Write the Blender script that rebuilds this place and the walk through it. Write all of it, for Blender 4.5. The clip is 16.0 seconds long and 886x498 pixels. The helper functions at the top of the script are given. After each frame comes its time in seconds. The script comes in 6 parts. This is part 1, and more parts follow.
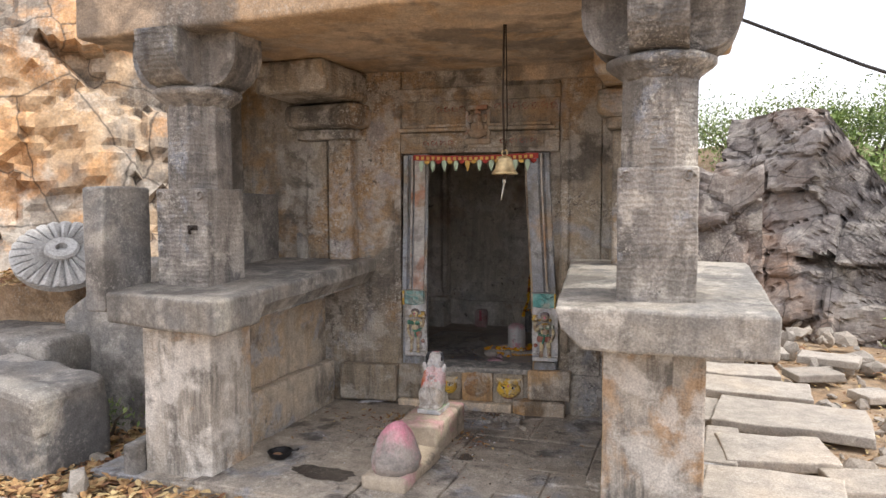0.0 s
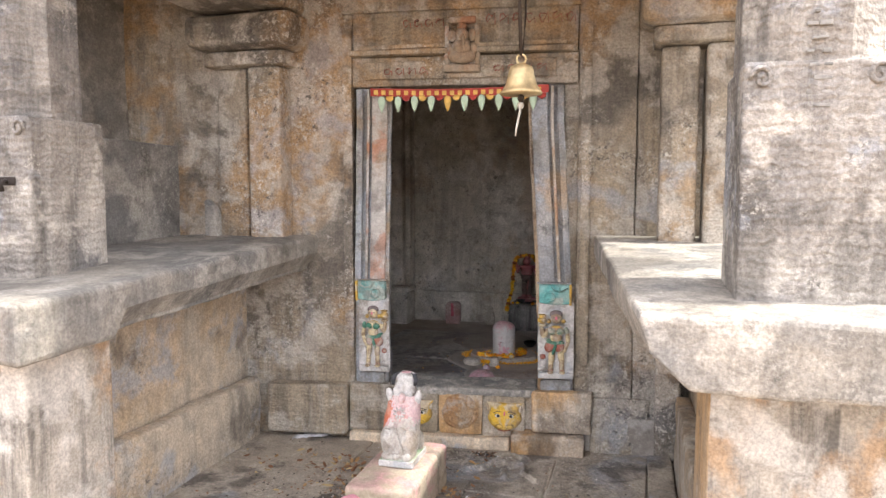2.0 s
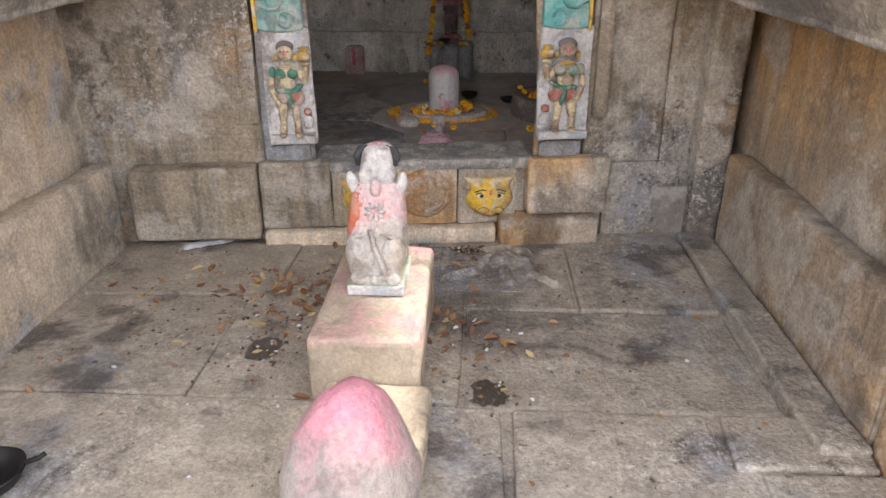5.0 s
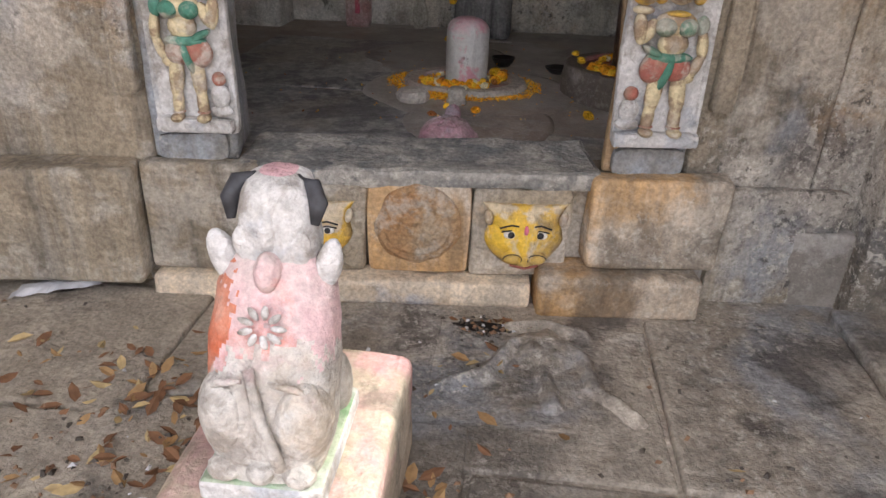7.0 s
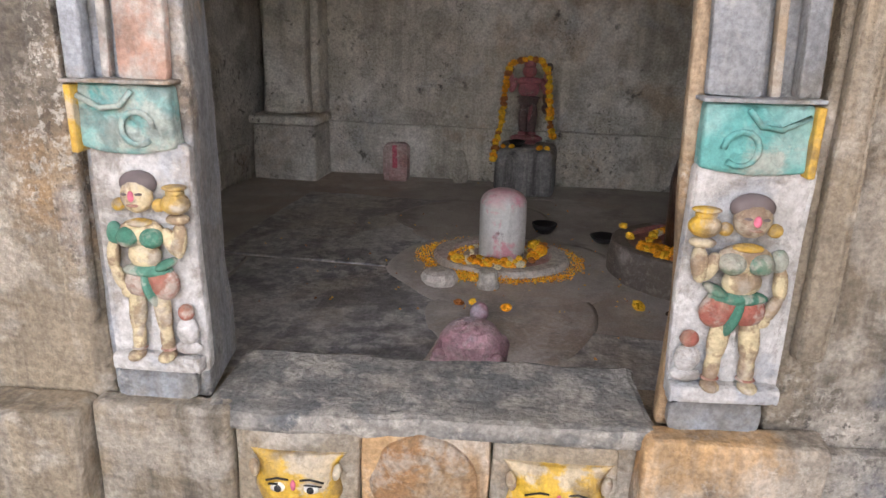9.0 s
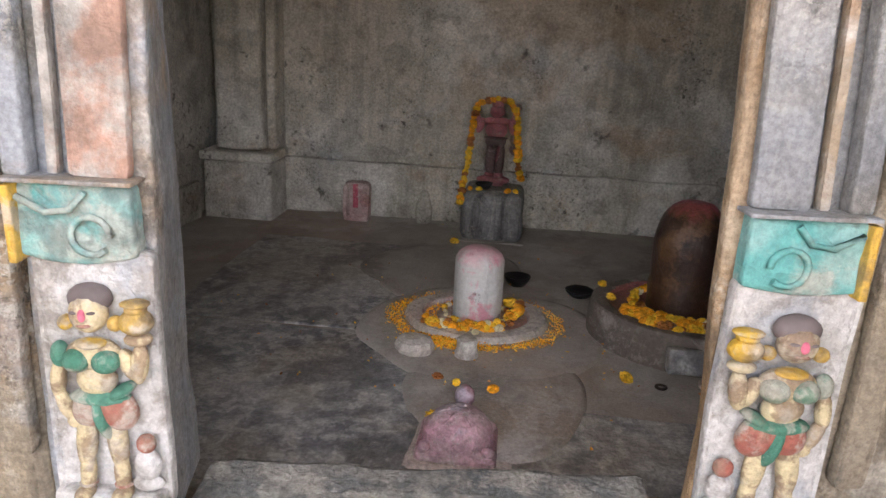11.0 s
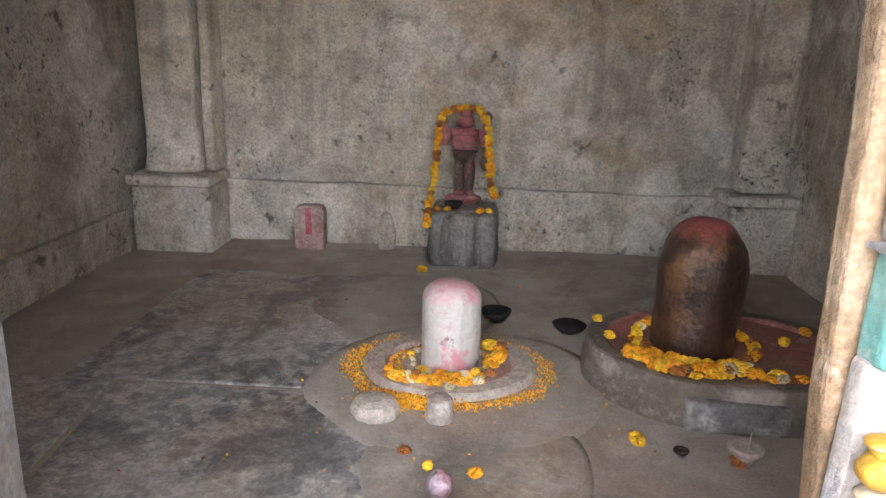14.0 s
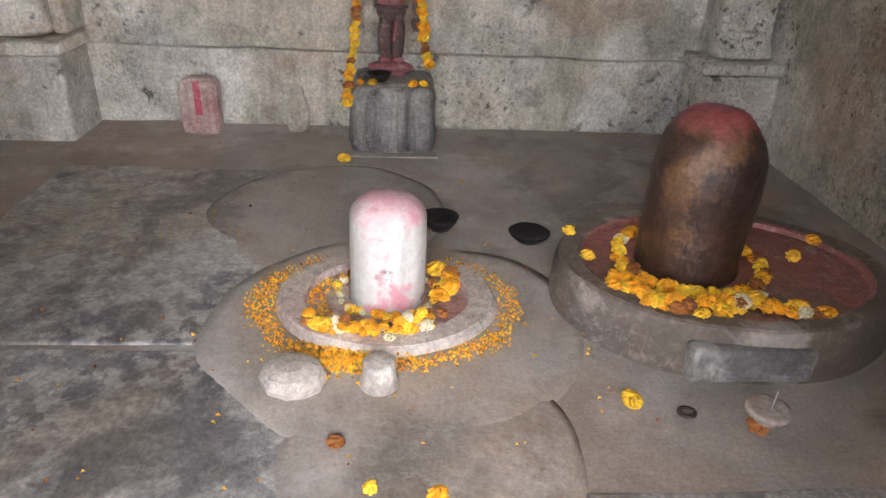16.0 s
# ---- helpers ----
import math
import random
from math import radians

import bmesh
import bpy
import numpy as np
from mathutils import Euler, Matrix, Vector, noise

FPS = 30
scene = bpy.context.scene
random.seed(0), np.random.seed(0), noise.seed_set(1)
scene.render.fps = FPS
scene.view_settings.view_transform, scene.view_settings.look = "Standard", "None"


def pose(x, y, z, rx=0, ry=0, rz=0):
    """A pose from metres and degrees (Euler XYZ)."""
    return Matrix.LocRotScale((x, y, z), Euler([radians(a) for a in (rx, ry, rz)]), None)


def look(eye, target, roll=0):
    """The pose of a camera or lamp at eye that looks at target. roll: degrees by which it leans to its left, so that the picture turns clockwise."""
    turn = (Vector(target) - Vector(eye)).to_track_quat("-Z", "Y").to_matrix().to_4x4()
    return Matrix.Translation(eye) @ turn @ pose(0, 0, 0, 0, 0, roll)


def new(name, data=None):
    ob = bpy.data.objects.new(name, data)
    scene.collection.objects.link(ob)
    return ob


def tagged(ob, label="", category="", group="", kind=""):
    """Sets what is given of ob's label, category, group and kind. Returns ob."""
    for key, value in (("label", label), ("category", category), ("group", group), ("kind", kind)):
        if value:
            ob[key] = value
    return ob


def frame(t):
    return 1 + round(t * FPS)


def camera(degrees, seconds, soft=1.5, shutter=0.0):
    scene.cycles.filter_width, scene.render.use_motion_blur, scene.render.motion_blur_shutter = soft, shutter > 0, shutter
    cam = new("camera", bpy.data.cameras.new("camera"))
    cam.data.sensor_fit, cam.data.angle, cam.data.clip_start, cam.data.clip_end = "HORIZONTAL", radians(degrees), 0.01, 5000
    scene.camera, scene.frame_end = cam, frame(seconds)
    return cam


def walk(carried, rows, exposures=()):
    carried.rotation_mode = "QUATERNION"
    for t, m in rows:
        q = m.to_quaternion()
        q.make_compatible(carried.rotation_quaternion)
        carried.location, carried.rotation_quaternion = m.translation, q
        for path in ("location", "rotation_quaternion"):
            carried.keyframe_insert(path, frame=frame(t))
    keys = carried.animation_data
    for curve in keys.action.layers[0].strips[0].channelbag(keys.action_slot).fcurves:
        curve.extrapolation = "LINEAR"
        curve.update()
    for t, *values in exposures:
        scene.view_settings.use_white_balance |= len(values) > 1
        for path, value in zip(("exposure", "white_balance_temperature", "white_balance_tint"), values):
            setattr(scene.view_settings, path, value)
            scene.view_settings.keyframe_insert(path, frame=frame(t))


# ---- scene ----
cam = camera(65.0, 16.0)
PATH = [
    (0, (1.495, -4.895, 1.506), (0.832, -3.012, 1.381), -0.2),
    (0.5, (1.314, -4.429, 1.428), (0.663, -2.541, 1.314), -0.1),
    (1, (1.206, -4.099, 1.375), (0.556, -2.211, 1.266), -0.0),
    (1.5, (1.094, -3.773, 1.324), (0.463, -1.879, 1.199), 0.2),
    (2, (0.915, -3.524, 1.344), (0.384, -1.603, 1.179), -0.0),
    (2.5, (0.761, -3.315, 1.312), (0.351, -1.376, 1.043), -0.6),
    (3, (0.548, -3.139, 1.264), (0.265, -1.212, 0.806), -1.0),
    (3.5, (0.363, -3.038, 1.188), (0.152, -1.139, 0.598), -1.0),
    (4, (0.245, -2.944, 1.157), (0.133, -1.081, 0.439), -0.6),
    (4.2, (0.251, -2.892, 1.156), (0.143, -1.036, 0.418), -0.7),
    (6.3, (0.175, -1.602, 0.85), (0.09, 0.167, -0.079), 2.1),
    (6.5, (0.185, -1.528, 0.847), (0.085, 0.243, -0.076), 2.2),
    (7, (0.224, -1.416, 0.851), (0.063, 0.352, -0.07), 2.3),
    (7.5, (0.292, -1.306, 0.865), (0.017, 0.45, -0.052), 2.0),
    (8, (0.314, -1.21, 0.925), (-0.018, 0.592, 0.125), 1.7),
    (8.5, (0.29, -1.121, 0.965), (-0.051, 0.725, 0.275), 1.4),
    (8.7, (0.276, -1.093, 0.971), (-0.067, 0.764, 0.314), 1.4),
    (10.8, (0.126, -0.897, 1.041), (-0.064, 1.007, 0.46), 2.3),
    (11, (0.125, -0.889, 1.079), (-0.056, 1.013, 0.486), 3.0),
    (11.5, (0.113, -0.866, 1.095), (-0.058, 1.042, 0.518), 3.2),
    (12, (0.114, -0.827, 1.098), (-0.054, 1.099, 0.588), 3.1),
    (12.5, (0.129, -0.785, 1.103), (-0.039, 1.167, 0.702), 3.2),
    (13, (0.102, -0.703, 1.091), (-0.058, 1.25, 0.691), 2.9),
    (13.5, (0.088, -0.623, 1.062), (-0.042, 1.325, 0.628), 2.2),
    (14, (0.106, -0.514, 1.018), (0.007, 1.408, 0.472), 1.7),
    (14.5, (0.126, -0.382, 0.982), (0.044, 1.486, 0.27), 1.8),
    (15, (0.123, -0.285, 0.978), (0.042, 1.556, 0.199), 1.8),
    (15.5, (0.081, -0.165, 0.969), (0.05, 1.616, 0.059), 2.3),
    (16, (0.058, -0.049, 0.986), (0.197, 1.718, 0.061), 2.9),
]
walk(cam, [(t, look(e, a, r)) for t, e, a, r in PATH],
     exposures=[(0, 0.33), (0.5, 0.55), (1, 1.05), (1.5, 1.4), (4.2, 1.3), (7, 1.42), (8, 1.55), (8.7, 1.95), (11, 2.1), (12.5, 2.4), (13.5, 2.88), (15, 3.45), (16, 3.55)])

# ---- light ----
SUN_EL, SUN_AZ = radians(53), radians(8)      # the sun stands to the east (+x), a little north
world = bpy.data.worlds.new("sky")
scene.world = world
world.use_nodes = True
wn = world.node_tree
sky = wn.nodes.new("ShaderNodeTexSky")
sky.sky_type = "NISHITA"
sky.sun_disc = False
sky.sun_elevation, sky.sun_rotation = SUN_EL, radians(90) - SUN_AZ
sky.dust_density, sky.air_density = 3.0, 1.2
# thin bright cloud over the blue
wtc = wn.nodes.new("ShaderNodeTexCoord")
wno = wn.nodes.new("ShaderNodeTexNoise")
wno.inputs["Scale"].default_value, wno.inputs["Detail"].default_value = 2.6, 6
wn.links.new(wtc.outputs["Generated"], wno.inputs["Vector"])
wmr = wn.nodes.new("ShaderNodeMapRange")
wmr.inputs[1].default_value, wmr.inputs[2].default_value, wmr.inputs[3].default_value, wmr.inputs[4].default_value = 0.35, 0.6, 0.45, 0.95
wn.links.new(wno.outputs["Fac"], wmr.inputs[0])
wmx = wn.nodes.new("ShaderNodeMix")
wmx.data_type = "RGBA"
wn.links.new(wmr.outputs[0], wmx.inputs[0])
wn.links.new(sky.outputs[0], wmx.inputs[6])
wmx.inputs[7].default_value = (11.1, 10.8, 11.5, 1)
wn.links.new(wmx.outputs[2], wn.nodes["Background"].inputs[0])
wn.nodes["Background"].inputs[1].default_value = 0.15
sun_data = bpy.data.lights.new("sun", "SUN")
sun_data.energy, sun_data.angle, sun_data.color = 2.9, radians(2.5), (1.0, 0.95, 0.87)
sun = new("sun", sun_data)
sun_dir = Vector((math.cos(SUN_EL) * math.cos(SUN_AZ), math.cos(SUN_EL) * math.sin(SUN_AZ), math.sin(SUN_EL)))
sun.matrix_world = look(sun_dir * 40, (0, 0, 0))


# ---- materials ----
def stone(name, cols, scale=3.0, rough=0.85, bump=0.35, fine=60.0, stains=(), tool=0.0, streak=0.0, dots=0.0, cracks=0.0, top=None, mottle=1.0, speck=0.5):
    """Stone or plaster: three tones by large noise, fine grain, vertical streaks, tool marks. stains: (colour, scale, threshold, strength)."""
    m = bpy.data.materials.new(name)
    m.use_nodes = True
    nt = m.node_tree
    b = nt.nodes["Principled BSDF"]
    b.inputs["Roughness"].default_value = rough
    N, L = nt.nodes.new, nt.links.new
    geo = N("ShaderNodeNewGeometry")
    rnd = N("ShaderNodeObjectInfo")

    def noi(sc, det=6.0, dist=0.0, vec=None, ro=0.6):
        n = N("ShaderNodeTexNoise")
        n.inputs["Scale"].default_value, n.inputs["Detail"].default_value = sc, det
        n.inputs["Distortion"].default_value, n.inputs["Roughness"].default_value = dist, ro
        L(vec or geo.outputs["Position"], n.inputs["Vector"])
        return n.outputs["Fac"]

    def ramp(src, a, z):
        r = N("ShaderNodeMapRange")
        r.inputs[1].default_value, r.inputs[2].default_value = a, z
        L(src, r.inputs[0])
        return r.outputs[0]

    def mix(fac, c1, c2, kind="MIX", f=None):
        x = N("ShaderNodeMix")
        x.data_type, x.blend_type = "RGBA", kind
        if f is not None:
            x.inputs[0].default_value = f
        else:
            L(fac, x.inputs[0])
        for sock, c in ((x.inputs[6], c1), (x.inputs[7], c2)):
            if isinstance(c, tuple):
                sock.default_value = (*c, 1)
            else:
                L(c, sock)
        return x.outputs[2]

    def times(src, k):
        q = N("ShaderNodeMath")
        q.operation = "MULTIPLY"
        L(src, q.inputs[0])
        q.inputs[1].default_value = k
        return q.outputs[0]

    col = mix(ramp(noi(scale * 0.7, 9, 0.2, None, 0.6), 0.42, 0.58), cols[0], cols[1])
    if len(cols) > 2:
        col = mix(ramp(noi(scale * 0.4 + 0.2, 9, 0.3, None, 0.6), 0.5, 0.64), col, cols[2])
    if streak:
        mp = N("ShaderNodeMapping")
        mp.inputs["Scale"].default_value = (9, 9, 0.7)
        L(geo.outputs["Position"], mp.inputs["Vector"])
        col = mix(times(ramp(noi(1.4, 7, 0.2, mp.outputs[0], 0.68), 0.48, 0.62), streak), col, (0.06, 0.058, 0.055))
        mp2 = N("ShaderNodeMapping")
        mp2.inputs["Scale"].default_value = (13, 13, 1.1)
        mp2.inputs["Location"].default_value = (3, 1, 7)
        L(geo.outputs["Position"], mp2.inputs["Vector"])
        col = mix(times(ramp(noi(1.3, 7, 0.2, mp2.outputs[0], 0.68), 0.53, 0.64), streak * 0.6), col, (0.50, 0.47, 0.42))
    for c, sc, th, k in stains:
        col = mix(times(ramp(noi(sc * 0.65, 10, 0.25, None, 0.63), th - 0.085, th - 0.015), k), col, c)
    if dots:
        v = N("ShaderNodeTexVoronoi")
        v.inputs["Scale"].default_value = 34
        L(geo.outputs["Position"], v.inputs["Vector"])
        col = mix(times(ramp(v.outputs["Distance"], 0.2, 0.08), dots), col, (0.03, 0.028, 0.025))
    if top:
        # powder rubbed on from above: (colour, height where it starts, height where it is full)
        sep = N("ShaderNodeSeparateXYZ")
        L(geo.outputs["Position"], sep.inputs[0])
        wob = N("ShaderNodeMath")
        wob.operation = "MULTIPLY_ADD"
        L(noi(14, 6, 0.5), wob.inputs[0])
        wob.inputs[1].default_value = (top[2] - top[1]) * 2.4
        L(sep.outputs[2], wob.inputs[2])
        lift = (top[2] - top[1]) * 1.2
        col = mix(times(ramp(wob.outputs[0], top[1] + lift, top[2] + lift), 0.85), col, top[0])
    if cracks:
        cv = N("ShaderNodeTexVoronoi")
        cv.feature = "DISTANCE_TO_EDGE"
        cv.inputs["Scale"].default_value = cracks
        wn_ = N("ShaderNodeTexNoise")
        wn_.inputs["Scale"].default_value, wn_.inputs["Detail"].default_value = cracks * 1.7, 5
        L(geo.outputs["Position"], wn_.inputs["Vector"])
        ad = N("ShaderNodeVectorMath")
        ad.operation = "MULTIPLY_ADD"
        L(wn_.outputs["Color"], ad.inputs[0])
        ad.inputs[1].default_value = (0.22 / cracks,) * 3
        L(geo.outputs["Position"], ad.inputs[2])
        L(ad.outputs[0], cv.inputs["Vector"])
        crack = ramp(cv.outputs["Distance"], 0.016, 0.002)
        col = mix(times(crack, 0.75), col, (0.035, 0.03, 0.026))

    if speck:
        # pale lichen flecks and small dark pits, in patches
        patch = ramp(noi(scale * 0.9, 6, 0.3), 0.48, 0.6)
        for c, sc, th, k in (((0.55, 0.52, 0.46), 38, 0.545, 0.75), ((0.05, 0.046, 0.042), 24, 0.585, 0.85), ((0.50, 0.47, 0.42), 85, 0.56, 0.6), ((0.07, 0.06, 0.05), 65, 0.57, 0.6)):
            fl_ = N("ShaderNodeMath")
            fl_.operation = "MULTIPLY"
            L(ramp(noi(sc, 5, 0.2, None, 0.7), th, th + 0.05), fl_.inputs[0])
            L(patch, fl_.inputs[1])
            col = mix(times(fl_.outputs[0], k * speck * 0.95), col, c)

    def gain(c, src, lo, hi, a=0.32, z=0.68):
        r = N("ShaderNodeMapRange")
        r.inputs[1].default_value, r.inputs[2].default_value = a, z
        r.inputs[3].default_value, r.inputs[4].default_value = lo, hi
        L(src, r.inputs[0])
        v = N("ShaderNodeVectorMath")
        v.operation = "SCALE"
        L(c, v.inputs[0])
        L(r.outputs[0], v.inputs["Scale"])
        return v.outputs[0]

    col = gain(col, noi(scale * 4.3, 9, 0.2, None, 0.7), 1 - 0.17 * mottle, 1 + 0.15 * mottle, 0.38, 0.62)
    col = gain(col, noi(fine * 1.6, 4, 0, None, 0.7), 1 - 0.22 * mottle, 1 + 0.18 * mottle, 0.38, 0.62)
    shade = N("ShaderNodeMapRange")
    shade.inputs[3].default_value, shade.inputs[4].default_value = 0.86, 1.1
    L(rnd.outputs["Random"], shade.inputs[0])
    cc = N("ShaderNodeVectorMath")
    cc.operation = "SCALE"
    L(col, cc.inputs[0])
    L(shade.outputs[0], cc.inputs["Scale"])
    L(cc.outputs[0], b.inputs["Base Color"])
    add = N("ShaderNodeMath")
    add.operation = "ADD"
    L(times(noi(fine * 0.6, 5, 0, None, 0.7), 0.6), add.inputs[0])
    L(times(noi(scale * 4, 6, 0.4), 1.0), add.inputs[1])
    h = add.outputs[0]
    if tool:
        w = N("ShaderNodeTexWave")
        w.wave_type, w.bands_direction = "BANDS", "Z"
        w.inputs["Scale"].default_value, w.inputs["Distortion"].default_value = 11, 5.5
        w.inputs["Detail"].default_value, w.inputs["Detail Scale"].default_value = 3, 2.5
        L(geo.outputs["Position"], w.inputs["Vector"])
        a2 = N("ShaderNodeMath")
        a2.operation = "ADD"
        L(h, a2.inputs[0])
        L(times(w.outputs["Fac"], tool), a2.inputs[1])
        h = a2.outputs[0]
    bp = N("ShaderNodeBump")
    bp.inputs["Strength"].default_value, bp.inputs["Distance"].default_value = min(1.0, bump * 1.5), 0.016
    L(h, bp.inputs["Height"])
    L(bp.outputs[0], b.inputs["Normal"])
    return m


def plain(name, col, rough=0.7, metal=0.0, vary=0.25, scale=25.0, bump=0.1):
    m = bpy.data.materials.new(name)
    m.use_nodes = True
    nt = m.node_tree
    b = nt.nodes["Principled BSDF"]
    b.inputs["Roughness"].default_value, b.inputs["Metallic"].default_value = rough, metal
    n = nt.nodes.new("ShaderNodeTexNoise")
    n.inputs["Scale"].default_value, n.inputs["Detail"].default_value = scale, 6
    g = nt.nodes.new("ShaderNodeNewGeometry")
    nt.links.new(g.outputs["Position"], n.inputs["Vector"])
    r = nt.nodes.new("ShaderNodeMapRange")
    r.inputs[1].default_value, r.inputs[2].default_value = 0.35, 0.65
    nt.links.new(n.outputs["Fac"], r.inputs[0])
    x = nt.nodes.new("ShaderNodeMix")
    x.data_type = "RGBA"
    nt.links.new(r.outputs[0], x.inputs[0])
    x.inputs[6].default_value = (*[c * (1 - vary) for c in col], 1)
    x.inputs[7].default_value = (*[min(1, c * (1 + vary * 0.6)) for c in col], 1)
    nt.links.new(x.outputs[2], b.inputs["Base Color"])
    bp = nt.nodes.new("ShaderNodeBump")
    bp.inputs["Strength"].default_value, bp.inputs["Distance"].default_value = bump, 0.01
    nt.links.new(n.outputs["Fac"], bp.inputs["Height"])
    nt.links.new(bp.outputs[0], b.inputs["Normal"])
    return m


GREY, BUFF, DARK, OCHRE, PALE = (0.21, 0.20, 0.185), (0.36, 0.30, 0.22), (0.085, 0.076, 0.066), (0.40, 0.25, 0.11), (0.50, 0.46, 0.40)
BLUEW = (0.36, 0.40, 0.46)
M_pillar = stone("weathered_pillar_stone", [(0.235, 0.22, 0.205), (0.30, 0.27, 0.235), (0.14, 0.137, 0.133)], 3.2, tool=0.17, speck=1.0, streak=0.5, bump=0.8, stains=((PALE, 6, 0.6, 0.7), (DARK, 3, 0.6, 0.7), (BLUEW, 4.5, 0.64, 0.5)))
M_low = stone("limewashed_pillar_stone", [(0.348, 0.314, 0.265), (0.431, 0.389, 0.331), (0.224, 0.215, 0.203)], 3, streak=0.7, stains=(((0.50, 0.30, 0.14), 2.2, 0.58, 0.6), ((0.6, 0.57, 0.52), 5, 0.58, 0.7), (DARK, 4, 0.66, 0.6)), bump=0.5)
M_wall = stone("porch_wall_stone", [(0.345, 0.285, 0.205), (0.28, 0.245, 0.195), (0.165, 0.165, 0.158)], 2.0, streak=0.5, stains=(((0.44, 0.27, 0.12), 1.5, 0.59, 0.65), (BLUEW, 3.1, 0.64, 0.5), (DARK, 2.2, 0.61, 0.7), (PALE, 7, 0.6, 0.6)), tool=0.1, bump=0.65, speck=1.0)
M_slab = stone("bench_slab_stone", [(0.215, 0.207, 0.194), (0.306, 0.278, 0.236), (0.157, 0.154, 0.145)], 3.5, streak=0.3, bump=0.5, stains=((PALE, 5, 0.6, 0.6), (DARK, 3, 0.63, 0.6)))
M_panel = stone("limewashed_panel", [(0.66, 0.55, 0.41), (0.55, 0.48, 0.385), (0.66, 0.62, 0.56)], 2.6, streak=0.25, stains=(((0.55, 0.39, 0.22), 2.0, 0.57, 0.6), (DARK, 3.2, 0.62, 0.6), (BLUEW, 4.2, 0.61, 0.6)), bump=0.65, speck=0.8)
M_ochre = stone("ochre_plastered_stone", [(0.48, 0.29, 0.125), (0.42, 0.29, 0.165), (0.33, 0.26, 0.185)], 2.6, streak=0.4, stains=((PALE, 3.8, 0.6, 0.6), (DARK, 5, 0.64, 0.6)), bump=0.45)
M_floor = stone("porch_flagstone", [(0.35, 0.305, 0.245), (0.265, 0.235, 0.2), (0.45, 0.395, 0.325)], 2.3, stains=((DARK, 1.7, 0.61, 0.75), ((0.27, 0.29, 0.32), 2.6, 0.62, 0.65), ((0.46, 0.41, 0.34), 4.5, 0.61, 0.6), ((0.07, 0.06, 0.055), 5, 0.64, 0.75)), bump=0.6, speck=0.8)
M_ceil = stone("ceiling_stone", [(0.54, 0.41, 0.285), (0.42, 0.35, 0.27), (0.28, 0.245, 0.21)], 2.2, stains=((DARK, 2.0, 0.58, 0.6), ((0.52, 0.34, 0.18), 2.4, 0.58, 0.6)), bump=0.6)
M_inner = stone("inner_wall_plaster", [(0.56, 0.52, 0.435), (0.46, 0.43, 0.36), (0.66, 0.625, 0.55)], 2.3, streak=0.3, stains=(((0.70, 0.68, 0.63), 1.9, 0.57, 0.85), ((0.26, 0.25, 0.205), 3.6, 0.6, 0.5), (BLUEW, 3, 0.65, 0.4), ((0.40, 0.29, 0.18), 2.7, 0.62, 0.5), ((0.05, 0.045, 0.04), 13, 0.71, 0.85), ((0.22, 0.20, 0.165), 9, 0.67, 0.5)), tool=0.08, bump=0.85, speck=1.1)
M_infl = stone("inner_floor_cement", [(0.36, 0.33, 0.295), (0.295, 0.265, 0.235), (0.42, 0.39, 0.355)], 2.2, rough=0.6, stains=(((0.15, 0.135, 0.12), 2.8, 0.61, 0.6), ((0.34, 0.25, 0.18), 1.9, 0.6, 0.5), ((0.48, 0.46, 0.44), 4, 0.62, 0.5)), bump=0.18, fine=90, mottle=0.6, speck=0.35)
M_cem = stone("brown_cement", [(0.158, 0.130, 0.104), (0.122, 0.101, 0.081), (0.194, 0.166, 0.137)], 3, rough=0.65, stains=(((0.12, 0.10, 0.09), 5, 0.6, 0.6), ((0.42, 0.39, 0.35), 6, 0.62, 0.6)), bump=0.4, mottle=0.6, speck=0.25)
M_dkfl = stone("dark_polished_flagstone", [(0.27, 0.27, 0.28), (0.40, 0.385, 0.37), (0.15, 0.15, 0.165)], 6, rough=0.45, stains=(((0.52, 0.51, 0.49), 34, 0.56, 0.75), ((0.34, 0.28, 0.2), 2.4, 0.6, 0.5), ((0.09, 0.09, 0.095), 5, 0.6, 0.7)), bump=0.3, mottle=1.0, speck=0.4)
M_rock = stone("orange_cliff_rock", [(0.44, 0.30, 0.175), (0.46, 0.37, 0.27), (0.22, 0.19, 0.165)], 1.0, stains=(((0.14, 0.125, 0.11), 1.1, 0.57, 0.75), ((0.50, 0.26, 0.10), 1.6, 0.58, 0.65), (PALE, 2.3, 0.62, 0.5)), bump=0.9, fine=22, cracks=1.05)
M_rock2 = stone("grey_brown_rock", [(0.203, 0.168, 0.144), (0.265, 0.242, 0.226), (0.242, 0.152, 0.101)], 0.9, stains=(((0.09, 0.08, 0.078), 1.3, 0.57, 0.75), (PALE, 2.6, 0.62, 0.5)), bump=0.9, fine=20, cracks=1.6)
M_boulder = stone("fallen_block_stone", [(0.200, 0.196, 0.188), (0.264, 0.244, 0.216), (0.128, 0.126, 0.124)], 3, bump=0.55, stains=((PALE, 5, 0.6, 0.5), (DARK, 3, 0.6, 0.6)))
M_pave = stone("pale_paving_stone", [(0.370, 0.334, 0.290), (0.317, 0.290, 0.255), (0.405, 0.352, 0.290)], 2.5, bump=0.3)
M_ground = stone("dry_earth", [(0.34, 0.235, 0.14), (0.27, 0.19, 0.12), (0.40, 0.30, 0.20)], 2.5, bump=0.8, fine=40, stains=(((0.2, 0.13, 0.07), 7, 0.56, 0.6),))


